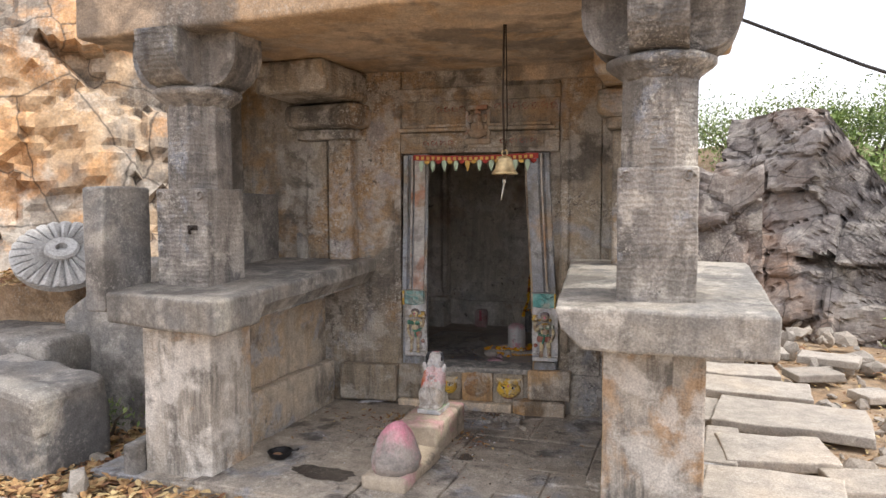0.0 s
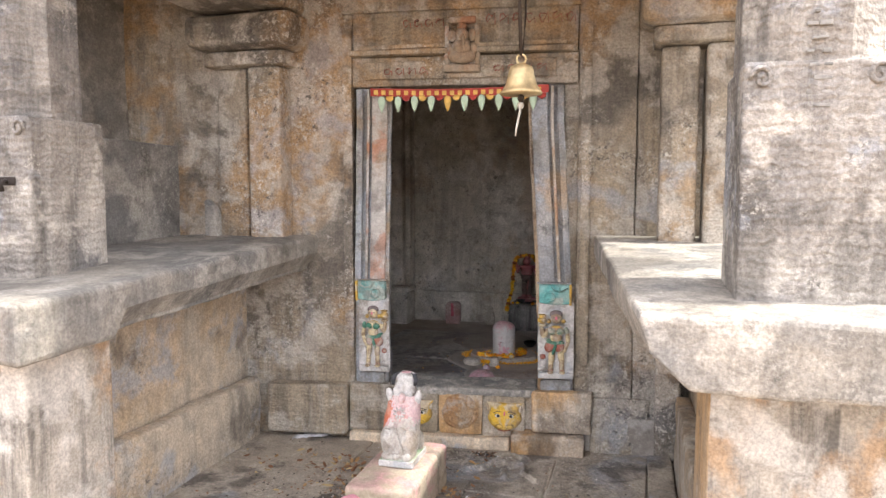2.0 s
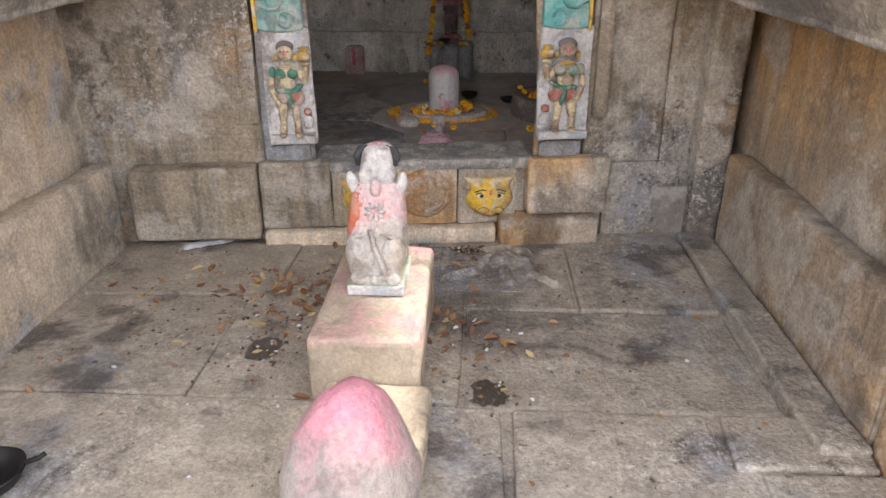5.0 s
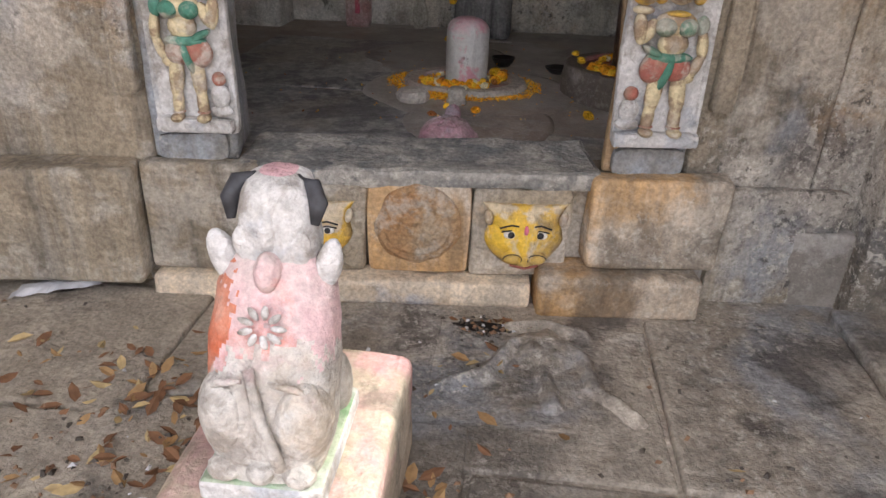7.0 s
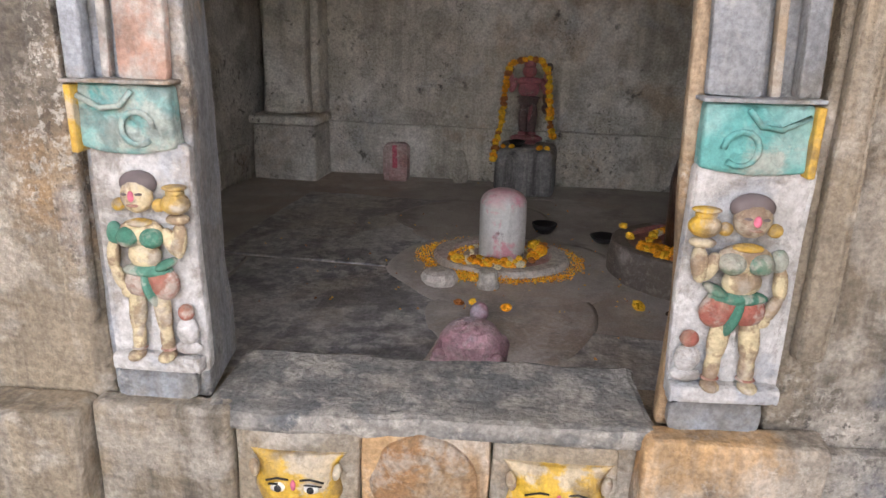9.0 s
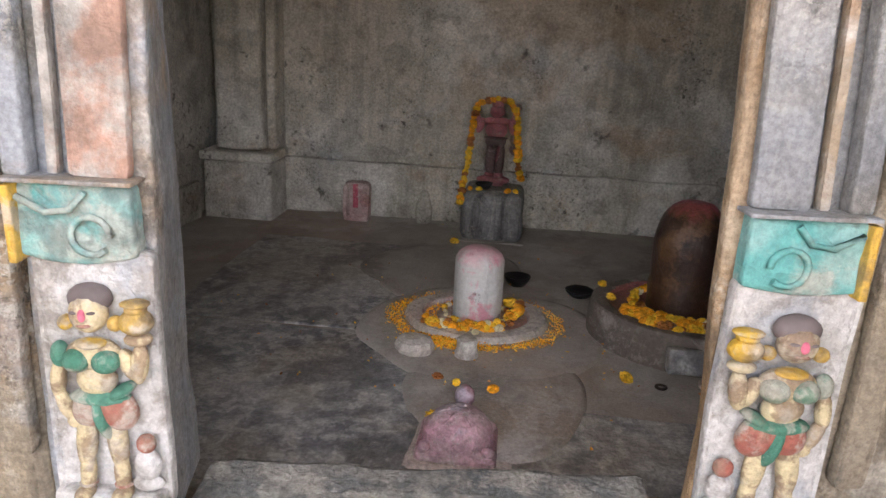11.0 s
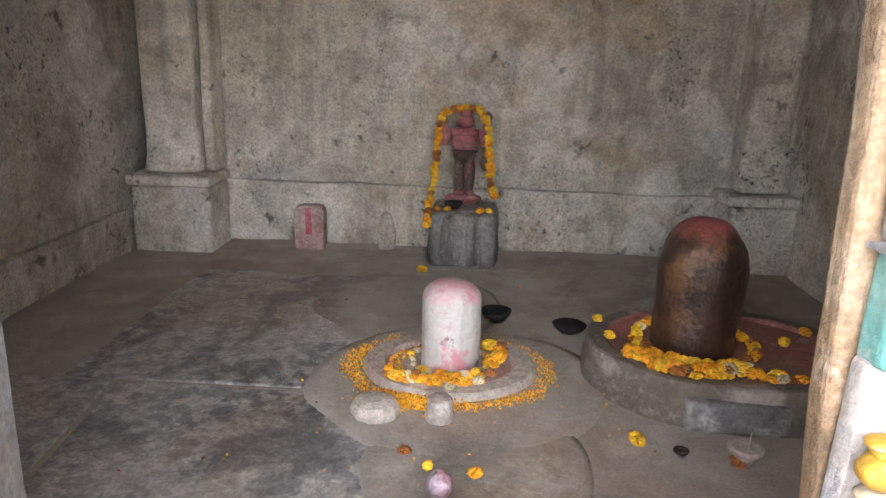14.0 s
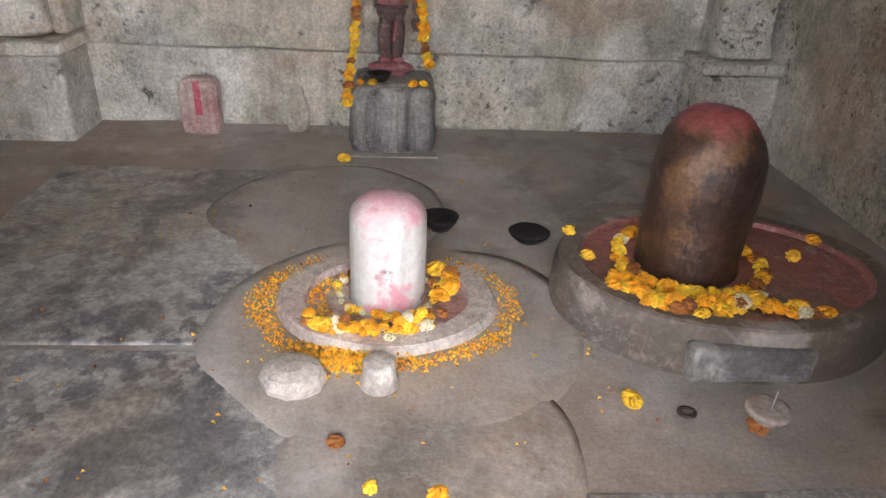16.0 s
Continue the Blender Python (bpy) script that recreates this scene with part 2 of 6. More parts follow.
# ---- builders ----
def part(name, bm, material, parent=None, label="", smooth=False):
    me = bpy.data.meshes.new(name)
    bm.to_mesh(me)
    bm.free()
    for mat in (material if isinstance(material, (list, tuple)) else [material]):
        me.materials.append(mat)
    if smooth:
        for p in me.polygons:
            p.use_smooth = True
    ob = new(name, me)
    if parent is not None:
        ob.parent = parent
    if label:
        ob["label"] = label
    return ob


def empty(name, at=(0, 0, 0)):
    ob = new(name)
    ob.location = at
    return ob


def shape_noise(p, f, amp):
    v = noise.noise_vector(p * f) * amp + noise.noise_vector(p * f * 3.1) * amp * 0.45
    return p + v


def block(bm, x0, x1, y0, y1, z0, z1, r=0.015, amp=0.006, freq=4.0, step=0.09, warp=None, mi=0):
    """A dressed stone: a box with worn, rounded edges and slightly uneven faces."""
    lo, hi = (x0, y0, z0), (x1, y1, z1)
    axes = []
    for a, z in zip(lo, hi):
        rr = min(r, (z - a) * 0.3)
        n = max(1, min(40, int((z - a - 2 * rr) / step)))
        axes.append([a, a + rr * 0.35] + [a + rr + (z - a - 2 * rr) * k / n for k in range(n + 1)] + [z - rr * 0.35, z])
    made = {}
    off = Vector((random.uniform(-9, 9), random.uniform(-9, 9), random.uniform(-9, 9)))

    def vert(i, j, k):
        if (i, j, k) not in made:
            p = Vector((axes[0][i], axes[1][j], axes[2][k]))
            q = Vector([min(max(p[c], lo[c] + min(r, (hi[c] - lo[c]) * 0.3)), hi[c] - min(r, (hi[c] - lo[c]) * 0.3)) for c in range(3)])
            d = p - q
            if d.length > 1e-9:
                m = max(abs(d.x), abs(d.y), abs(d.z))
                p = q + d.normalized() * m
            if amp:
                p = p + noise.noise_vector((p + off) * freq) * amp + noise.noise_vector((p + off) * freq * 3.3) * amp * 0.5
            if warp:
                p = warp(p)
            made[(i, j, k)] = bm.verts.new(p)
        return made[(i, j, k)]

    n = [len(a) - 1 for a in axes]
    for ax in range(3):
        u, v = (ax + 1) % 3, (ax + 2) % 3
        for side in (0, n[ax]):
            for i in range(n[u]):
                for j in range(n[v]):
                    idx = []
                    for du, dv in ((0, 0), (1, 0), (1, 1), (0, 1)):
                        t = [0, 0, 0]
                        t[ax], t[u], t[v] = side, i + du, j + dv
                        idx.append(vert(*t))
                    if side == 0:
                        idx.reverse()
                    f = bm.faces.new(idx)
                    f.material_index = mi
    return bm


def lathe(bm, prof, seg=32, at=(0, 0, 0), amp=0.0, freq=6.0, sx=1.0, sy=1.0, turn=0.0, mi=0):
    """prof: (radius, z) from bottom to top."""
    rings = []
    for rad, z in prof:
        ring = []
        for s in range(seg):
            a = 2 * math.pi * s / seg + turn
            p = Vector((rad * sx * math.cos(a) + at[0], rad * sy * math.sin(a) + at[1], z + at[2]))
            if amp:
                p = shape_noise(p, freq, amp)
            ring.append(bm.verts.new(p))
        rings.append(ring)
    for a, b in zip(rings, rings[1:]):
        for s in range(seg):
            bm.faces.new((a[s], a[(s + 1) % seg], b[(s + 1) % seg], b[s])).material_index = mi
    bm.faces.new(list(reversed(rings[0]))).material_index = mi
    bm.faces.new(rings[-1]).material_index = mi
    return bm


def ball(bm, c, rx, ry, rz, rot=(0, 0, 0), seg=14, mi=0, amp=0.0):
    res = bmesh.ops.create_uvsphere(bm, u_segments=seg, v_segments=max(6, seg * 2 // 3), radius=1)
    m = pose(*c, *rot) @ Matrix.Diagonal((rx, ry, rz, 1))
    for v in res["verts"]:
        v.co = m @ v.co
        if amp:
            v.co = shape_noise(v.co, 14, amp)
    fs = {f for v in res["verts"] for f in v.link_faces}
    for f in fs:
        f.material_index, f.smooth = mi, True


def tube(bm, pts, rads, seg=8, mi=0):
    rings = []
    pts = [Vector(p) for p in pts]
    for i, p in enumerate(pts):
        d = (pts[min(i + 1, len(pts) - 1)] - pts[max(i - 1, 0)]).normalized()
        a = d.orthogonal().normalized()
        b = d.cross(a)
        rr = rads[i] if isinstance(rads, (list, tuple)) else rads
        rings.append([bm.verts.new(p + (a * math.cos(2 * math.pi * s / seg) + b * math.sin(2 * math.pi * s / seg)) * rr) for s in range(seg)])
    for a, b in zip(rings, rings[1:]):
        al = min(range(seg), key=lambda k: (a[0].co - b[k].co).length)
        for s in range(seg):
            f = bm.faces.new((a[s], a[(s + 1) % seg], b[(s + 1 + al) % seg], b[(s + al) % seg]))
            f.material_index, f.smooth = mi, True
    bm.faces.new(list(reversed(rings[0]))).material_index = mi
    bm.faces.new(rings[-1]).material_index = mi


def boxpart(name, x0, x1, y0, y1, z0, z1, mat, parent=None, label="", **kw):
    return part(name, block(bmesh.new(), x0, x1, y0, y1, z0, z1, **kw), mat, parent, label, smooth=False)


def structure(ob, label, category):
    return tagged(ob, label, category, kind="structure")


# ---- large structure ----
FLOOR2 = 0.18           # floor of the inner room
BENCH = 1.06            # top of the porch benches
SOFFIT = 2.5

ground_bm = bmesh.new()
GN = 90
gv = {}
for i in range(GN + 1):
    for j in range(GN + 1):
        u, v = i / GN * 2 - 1, j / GN * 2 - 1
        x, y = math.copysign(abs(u) ** 2.6, u) * 900, math.copysign(abs(v) ** 2.6, v) * 900
        z = -0.07 + 0.03 * noise.noise(Vector((x, y, 0)) * 1.3)
        if abs(x) > 6 or abs(y) > 7:
            z += 0.25 * noise.noise(Vector((x, y, 3)) * 0.15)
        gv[i, j] = ground_bm.verts.new((x, y, z))
for i in range(GN):
    for j in range(GN):
        ground_bm.faces.new((gv[i, j], gv[i + 1, j], gv[i + 1, j + 1], gv[i, j + 1]))
structure(part("ground", ground_bm, M_ground, smooth=True), "dry brown earth strewn with litter around the shrine", "ground")

# porch floor bed
structure(boxpart("floor", -1.75, 1.75, -1.86, 0.12, -0.3, -0.012, M_floor, r=0.01, amp=0.003), "dusty flagstone floor of the open porch", "floor")

# wall with the doorway
DW0, DW1 = 0.0, 0.2
wall_door = empty("wall_north")
structure(wall_door, "carved grey and ochre stone doorway wall of the shrine", "wall")
boxpart("wall_side", -2.0, -0.57, DW0, DW1, -0.2, 2.75, M_wall, wall_door, r=0.02, amp=0.006)
boxpart("wall_side", 0.61, 0.9, DW0, 0.05, -0.2, 2.75, M_wall, wall_door, r=0.012, amp=0.006)
boxpart("wall_strip", 0.5, 0.64, 0.038, 0.07, 0.2, 2.04, M_wall, wall_door, r=0.006, amp=0.002)
boxpart("wall_side", 0.903, 1.38, DW0, DW1, -0.2, 2.75, M_wall, wall_door, r=0.02, amp=0.006)
boxpart("wall_top", -0.568, 0.607, DW0, DW1, 2.05, 2.75, M_wall, wall_door, r=0.01, amp=0.005)
boxpart("wall_base", -0.568, 0.607, 0.003, DW1, -0.2, 0.26, M_wall, wall_door, r=0.01, amp=0.004)

# inner room
structure(boxpart("floor_inner", -1.5, 1.41, 0.1, 2.62, -0.2, FLOOR2, M_infl, r=0.01, amp=0.004, freq=2), "grey cement floor of the inner shrine room", "floor")
structure(boxpart("wall_back", -1.6, 1.42, 2.5, 2.75, -0.2, 2.4, M_inner, r=0.02, amp=0.01, freq=3, step=0.07), "pitted pale plaster back wall of the shrine room", "wall")
structure(boxpart("wall_west", -1.62, -1.37, 0.03, 2.497, -0.2, 2.4, M_inner, r=0.02, amp=0.01, freq=3), "stained plaster side wall of the shrine room", "wall")
structure(boxpart("wall_east", 1.36, 1.42, 0.1, 2.497, -0.2, 2.4, M_inner, r=0.02, amp=0.01, freq=3), "pitted plaster side wall of the shrine room", "wall")
structure(boxpart("ceiling_inner", -1.8, 1.42, 0.05, 2.8, 2.4, 2.62, M_ceil, r=0.02, amp=0.01), "dark stone slab ceiling of the shrine room", "ceiling")
structure(boxpart("ceiling", -1.95, 1.74, -1.66, 0.2, SOFFIT, 2.78, M_ceil, r=0.03, amp=0.014, freq=2.5, step=0.07), "rough stone roof slab over the porch", "ceiling")

# ---- porch: benches and pillars ----
def low_pillar(name, x0, x1, y0, y1, mat, label):
    ob = empty(name, ((x0 + x1) / 2, (y0 + y1) / 2, -0.1))
    me = boxpart("shaft", x0, x1, y0, y1, -0.1, 0.872, mat, None, r=0.012, amp=0.005)
    me.parent = ob
    me.matrix_parent_inverse = Matrix.Translation(ob.location).inverted()
    return tagged(ob, label, "pillar", "porch pillars")


def under(ob, child):
    child.parent = ob
    child.matrix_parent_inverse = Matrix.Translation(ob.location).inverted()
    return child


low_l = low_pillar("low_pillar", -1.42, -0.965, -1.77, -1.38, M_low, "square limewashed stone pillar under the bench slab")
under(low_l, boxpart("foot", -1.52, -1.425, -1.85, -1.36, -0.1, 0.16, M_boulder, None, r=0.02, amp=0.008))
low_r = low_pillar("low_pillar", 1.12, 1.585, -1.54, -1.17, M_low, "square ochre-streaked stone pillar under the bench slab")


def skew_l(p):
    # the slab's front edge runs askew
    k = max(0.0, min(1.0, (-p.y - 1.0) / 0.8))
    if p.x > -0.9 and p.z < 0.965 and p.y > -1.6:
        p = Vector((p.x - 0.075 * min(1.0, (0.965 - p.z) / 0.03) + 0.02 * (0.965 - p.z) / 0.09, p.y, p.z))
    return Vector((p.x, p.y + k * 0.2 * max(0, (-0.75 - p.x)) / 0.9, p.z + 0.05 + 0.045 * p.y))


slab_l = tagged(boxpart("bench_slab", -1.66, -0.75, -1.99, 0.06, 0.875, BENCH, M_slab, r=0.02, amp=0.008, step=0.06, warp=skew_l), "worn grey stone bench slab on the porch parapet", "bench", "porch benches")


def skew_r(p):
    x = p.x
    if x < 1.2:
        x = x + (-p.y) * 0.11 * (1.2 - x) / 0.45
        # rounded underside along the inner edge
        if p.z < 0.975 and p.y > -1.3:
            x += 0.075 * min(1.0, (0.975 - p.z) / 0.03) - 0.02 * (0.975 - p.z) / 0.1
        if p.z < 1.0:
            x += 0.13 * (1 - (p.z - 0.875) / 0.125) * max(0.0, min(1.0, (-p.y - 1.25) / 0.15))
    return Vector((x, p.y, p.z + 0.05 + 0.045 * p.y))


slab_r = tagged(boxpart("bench_slab", 0.725, 1.87, -1.76, 0.09, 0.875, BENCH + 0.012, M_slab, r=0.018, amp=0.007, step=0.06, warp=skew_r), "sunlit grey stone bench slab with a rounded lip", "bench", "porch benches")

par_l = tagged(empty("parapet", (-1.25, -0.7, 0)), "limewashed stone parapet under the bench with a ledge", "parapet", "porch parapets")
under(par_l, boxpart("panel", -1.36, -1.17, -1.376, -0.1, -0.05, 0.872, M_panel, r=0.012, amp=0.007, step=0.06))
under(par_l, boxpart("ledge", -1.167, -1.08, -1.376, -0.12, -0.05, 0.32, M_panel, r=0.03, amp=0.012, step=0.05))
par_r = tagged(empty("parapet", (1.25, -0.7, 0)), "ochre plastered stone parapet under the bench with a ledge", "parapet", "porch parapets")
under(par_r, boxpart("panel", 1.2, 1.44, -1.166, 0.22, -0.05, 0.872, M_ochre, r=0.012, amp=0.007, step=0.06))
under(par_r, boxpart("ledge", 1.125, 1.197, -1.166, 0.0, -0.05, 0.35, M_ochre, r=0.03, amp=0.01, step=0.05))
under(par_r, boxpart("kerb", 1.0, 1.115, -1.2, 0.05, -0.05, 0.022, M_floor, r=0.01, amp=0.006, step=0.06))
under(par_r, boxpart("corner_post", 1.03, 1.15, 0.035, 0.2, -0.02, 0.93, M_wall, None, r=0.015, amp=0.006, step=0.06))


def pillar(name, cx, cy, w, z0, z1, ztop, mat, label, deep):
    """Square shaft, chamfered upper shaft, round neck, cushion capital and bracket."""
    ob = empty(name, (cx, cy, z0))
    h = w / 2
    under(ob, boxpart("square_shaft", cx - h, cx + h, cy - deep / 2, cy + deep / 2, z0, z1, mat, None, r=0.012, amp=0.004, step=0.05))
    bm = bmesh.new()
    k = h * 0.97 / math.cos(math.pi / 8)
    lathe(bm, [(k, z1 - 0.01), (k, z1 + 0.2), (k * 0.985, z1 + 0.21), (k * 0.985, ztop - 0.41)], 8, (cx, cy, 0), 0.003, 5, 1, deep / w, math.pi / 8)
    under(ob, part("octagonal_shaft", bm, mat, None))
    bm = bmesh.new()
    lathe(bm, [(h * 0.96, ztop - 0.42), (h * 1.02, ztop - 0.40), (h * 1.3, ztop - 0.365), (h * 1.42, ztop - 0.345), (h * 1.42, ztop - 0.325), (h * 1.25, ztop - 0.31), (h * 1.1, ztop - 0.3)], 40, (cx, cy, 0), 0.003)
    under(ob, part("neck_ring", bm, mat, None, smooth=True))
    bm = bmesh.new()
    for ax in (0, 1):
        n = 14
        sec = []
        reach = h * 2.0
        for s in range(n + 1):
            t = s / n
            sec.append((h * 1.05 + (reach - h * 1.05) * (1 - (1 - t) ** 2) ** 0.5, ztop - 0.31 + 0.21 * t))
        sec.append((reach, ztop - 0.01))
        half = h * 0.72
        prof = [(-q, z) for q, z in sec] + [(q, z) for q, z in reversed(sec)]
        faces = []
        for o in (-half, half):
            vs = []
            for q, z in prof:
                p = Vector((cx + q, cy + o, z)) if ax == 0 else Vector((cx + o, cy + q, z))
                vs.append(bm.verts.new(shape_noise(p, 7, 0.004)))
            faces.append(vs)
        bm.faces.new(faces[0] if ax else list(reversed(faces[0])))
        bm.faces.new(list(reversed(faces[1])) if ax else faces[1])
        m = len(prof)
        for s in range(m):
            q = (faces[0][s], faces[0][(s + 1) % m], faces[1][(s + 1) % m], faces[1][s])
            bm.faces.new(list(reversed(q)) if ax else q)
    bmesh.ops.recalc_face_normals(bm, faces=bm.faces)
    under(ob, part("bracket", bm, mat, None))
    return tagged(ob, label, "pillar", "porch pillars")


pil_l = pillar("pillar", -1.32, -1.36, 0.365, BENCH - 0.045, 1.61, SOFFIT + 0.01, M_pillar, "tall weathered grey stone pillar with a bracket capital", 0.36)
pil_r = pillar("pillar", 1.36, -1.36, 0.36, BENCH - 0.04, 1.68, SOFFIT + 0.01, M_pillar, "tall inscribed grey stone pillar with scroll shoulders", 0.35)


def pilaster(cx, w, label, mat):
    ob = empty("pilaster", (cx, -0.1, BENCH))
    h = w / 2
    under(ob, boxpart("shaft", cx - h, cx - 0.02, -0.16, -0.002, BENCH, 2.0, mat, None, r=0.02, amp=0.004))
    under(ob, boxpart("shaft", cx + 0.01, cx + h, -0.2, -0.002, BENCH, 2.0, mat, None, r=0.02, amp=0.004))
    under(ob, boxpart("capital_neck", cx - h * 1.2, cx + h * 1.2, -0.23, -0.002, 2.003, 2.08, mat, None, r=0.03, amp=0.005))
    under(ob, boxpart("capital", cx - h * 1.55, cx + h * 1.55, -0.3, -0.002, 2.083, 2.27, mat, None, r=0.06, amp=0.012))
    under(ob, boxpart("capital_block", cx - h * 1.3, cx + h * 1.4, -0.75, -0.002, 2.273, SOFFIT - 0.004, mat, None, r=0.04, amp=0.012))
    return tagged(ob, label, "pilaster", "porch pilasters")


pilaster(-1.09, 0.40, "ochre-stained stone pilaster with a cushion capital", M_wall)
pilaster(1.2, 0.37, "grey stone pilaster with a rounded capital", M_wall)

# backrest slabs and the wall behind the western bench
tagged(boxpart("backrest_slab", -1.655, -1.55, -0.9, -0.02, BENCH - 0.005, 1.60, M_boulder, r=0.015, amp=0.008), "dark grey stone slab set upright on the bench", "stone slab", "upright slabs")
tagged(boxpart("backrest_slab", -1.80, -1.655, -1.80, -1.42, 0.9, 1.62, M_boulder, r=0.015, amp=0.008), "dark grey stone slab set upright on the bench", "stone slab", "upright slabs")
structure(boxpart("wall_porch_west", -2.05, -1.85, -0.8, 0.3, -0.2, 2.75, M_boulder, r=0.02, amp=0.012), "grey stone block wall beside the porch", "wall")

# carving on the pillars: scroll shoulders, worn inscription, iron hook
def pillar_carving(ob, cx, yf, z, w, mat):
    for sg in (-1, 1):
        b = bmesh.new()
        tube(b, [(cx + sg * (w / 2 - 0.045 + 0.03 * (1 - k / 16) * math.cos(k * 0.6)), yf - 0.002, z - 0.045 + 0.034 * (1 - k / 16) * math.sin(k * 0.6)) for k in range(14)], 0.007, 6)
        under(ob, part("scroll", b, mat, None, smooth=True))


pillar_carving(pil_r, 1.36, -1.538, 1.68, 0.36, M_pillar)
pillar_carving(pil_l, -1.32, -1.542, 1.61, 0.365, M_pillar)
M_chalk = plain("chalky_inscription", (0.27, 0.26, 0.24), 0.9, vary=0.4)
rgp = random.Random(11)
for r_ in range(11):
    zz = 1.90 - r_ * 0.034
    for c_ in range(1 if r_ < 4 else 2):
        b = bmesh.new()
        x0 = 1.335 + c_ * 0.03 + rgp.uniform(-0.012, 0.012)
        block(b, x0, x0 + rgp.uniform(0.012, 0.03), -1.539, -1.53, zz, zz + rgp.uniform(0.006, 0.012), r=0.002, amp=0.002, step=0.1)
        under(pil_r, part("inscription_mark", b, M_chalk, None))
b = bmesh.new()
tube(b, [(-1.24, -1.54, 1.38), (-1.24, -1.56, 1.38), (-1.24, -1.572, 1.365), (-1.24, -1.565, 1.345)], 0.008, 8)
block(b, -1.275, -1.205, -1.546, -1.535, 1.365, 1.395, r=0.004, amp=0.002)
under(pil_l, part("iron_hook", b, plain("rusted_hook_iron", (0.05, 0.04, 0.035), 0.7, 0.6), None))

# the inner faces of the right-hand pillar are rubbed with ochre
for ch in low_r.children:
    if ch.type == "MESH":
        ch.data.materials.append(M_ochre)
        for p in ch.data.polygons:
            if p.normal.x < -0.75:
                p.material_index = 1

# ---- the doorway ----
M_white = stone("flaking_limewash", [(0.595, 0.584, 0.573), (0.489, 0.478, 0.457), (0.637, 0.627, 0.616)], 16, bump=0.4, stains=(((0.26, 0.23, 0.2), 18, 0.6, 0.7), (BLUEW, 12, 0.62, 0.5)), mottle=0.6, speck=0.2)
M_turq = stone("turquoise_paint", [(0.13, 0.38, 0.36), (0.25, 0.45, 0.43), (0.34, 0.42, 0.38)], 12, bump=0.25, stains=((PALE, 12, 0.6, 0.6), ((0.16, 0.2, 0.19), 18, 0.62, 0.6)), mottle=0.6, speck=0.2)
M_yellow = stone("yellow_paint", [(0.66, 0.42, 0.04), (0.56, 0.35, 0.06), (0.360, 0.270, 0.153)], 12, rough=0.6, bump=0.35, stains=((PALE, 18, 0.6, 0.7), ((0.15, 0.11, 0.07), 14, 0.62, 0.6)), mottle=0.6, speck=0.2)
M_skin = stone("cream_paint_on_stone", [(0.62, 0.53, 0.33), (0.56, 0.47, 0.30), (0.42, 0.36, 0.28)], 20, bump=0.25, stains=(((0.2, 0.12, 0.08), 40, 0.58, 0.7), (PALE, 20, 0.6, 0.5)), mottle=0.6, speck=0.2)
M_greenp = stone("dark_green_paint", [(0.06, 0.20, 0.14), (0.10, 0.24, 0.18), (0.25, 0.27, 0.2)], 22, bump=0.3, stains=((PALE, 26, 0.58, 0.65),), mottle=0.6, speck=0.2)
M_redp = stone("faded_red_paint", [(0.36, 0.12, 0.09), (0.32, 0.19, 0.14), (0.42, 0.33, 0.25)], 22, bump=0.3, stains=((PALE, 26, 0.56, 0.7),), mottle=0.6, speck=0.2)
M_hair = plain("grey_brown_paint", (0.16, 0.13, 0.13), 0.7)
M_pinkp = plain("pink_powder", (0.62, 0.16, 0.24), 0.9, scale=60)
M_jambg = stone("limewashed_jamb", [(0.265, 0.275, 0.292), (0.245, 0.235, 0.215), (0.315, 0.31, 0.305)], 5, streak=0.3, bump=0.45, stains=((BLUEW, 5, 0.6, 0.6), (OCHRE, 3, 0.65, 0.5), (DARK, 7, 0.65, 0.6)), mottle=0.9, speck=0.6)
M_jambo = stone("ochre_red_jamb_band", [(0.36, 0.285, 0.205), (0.40, 0.37, 0.325), (0.33, 0.215, 0.135)], 5, bump=0.5, streak=0.3, stains=(((0.52, 0.50, 0.47), 5, 0.53, 0.8), ((0.45, 0.18, 0.09), 6, 0.63, 0.6), (DARK, 5, 0.64, 0.5)), mottle=0.6, speck=0.2)
M_reveal = stone("bare_brown_reveal_stone", [(0.34, 0.225, 0.125), (0.40, 0.30, 0.20), (0.22, 0.155, 0.10)], 4, bump=0.6, streak=0.5, stains=(((0.50, 0.42, 0.32), 5, 0.6, 0.6), (DARK, 6, 0.64, 0.6)), mottle=1.0, speck=0.5)
M_sill = stone("speckled_dark_sill", [(0.17, 0.17, 0.165), (0.28, 0.265, 0.24), (0.12, 0.125, 0.13)], 12, bump=0.35, stains=((PALE, 18, 0.6, 0.5),))
M_medal = stone("rust_lichened_stone", [(0.36, 0.20, 0.09), (0.40, 0.27, 0.15), (0.33, 0.28, 0.21)], 9, bump=0.5, stains=((PALE, 16, 0.6, 0.6),))
M_eyew = plain("eye_white_paint", (0.7, 0.68, 0.62), 0.6)
M_eyeb = plain("black_paint", (0.02, 0.02, 0.022), 0.6)

frame_thing = tagged(empty("door_frame", (0, 0, 0.31)), "carved stone door frame with limewashed and ochre bands", "door frame")


def wide(p):
    # the sides lean in towards the top; the reveals open a little towards the room
    rise = max(0.0, min(1.6, (p.z - 0.6) / 0.7))
    p = Vector((p.x - (0.04 if p.x > 0 else -0.016) * rise, p.y, p.z))
    if abs(p.x) > 0.47:
        return p
    k = max(0.0, p.y) / 0.2
    lean = 0.025 * max(0.0, min(1.0, (p.z - 0.35) / 0.8)) if p.x < 0 else 0.0
    return Vector((p.x + (math.copysign(0.022, p.x) - lean) * k, p.y, p.z + 0.006 * noise.noise(p * 25)))


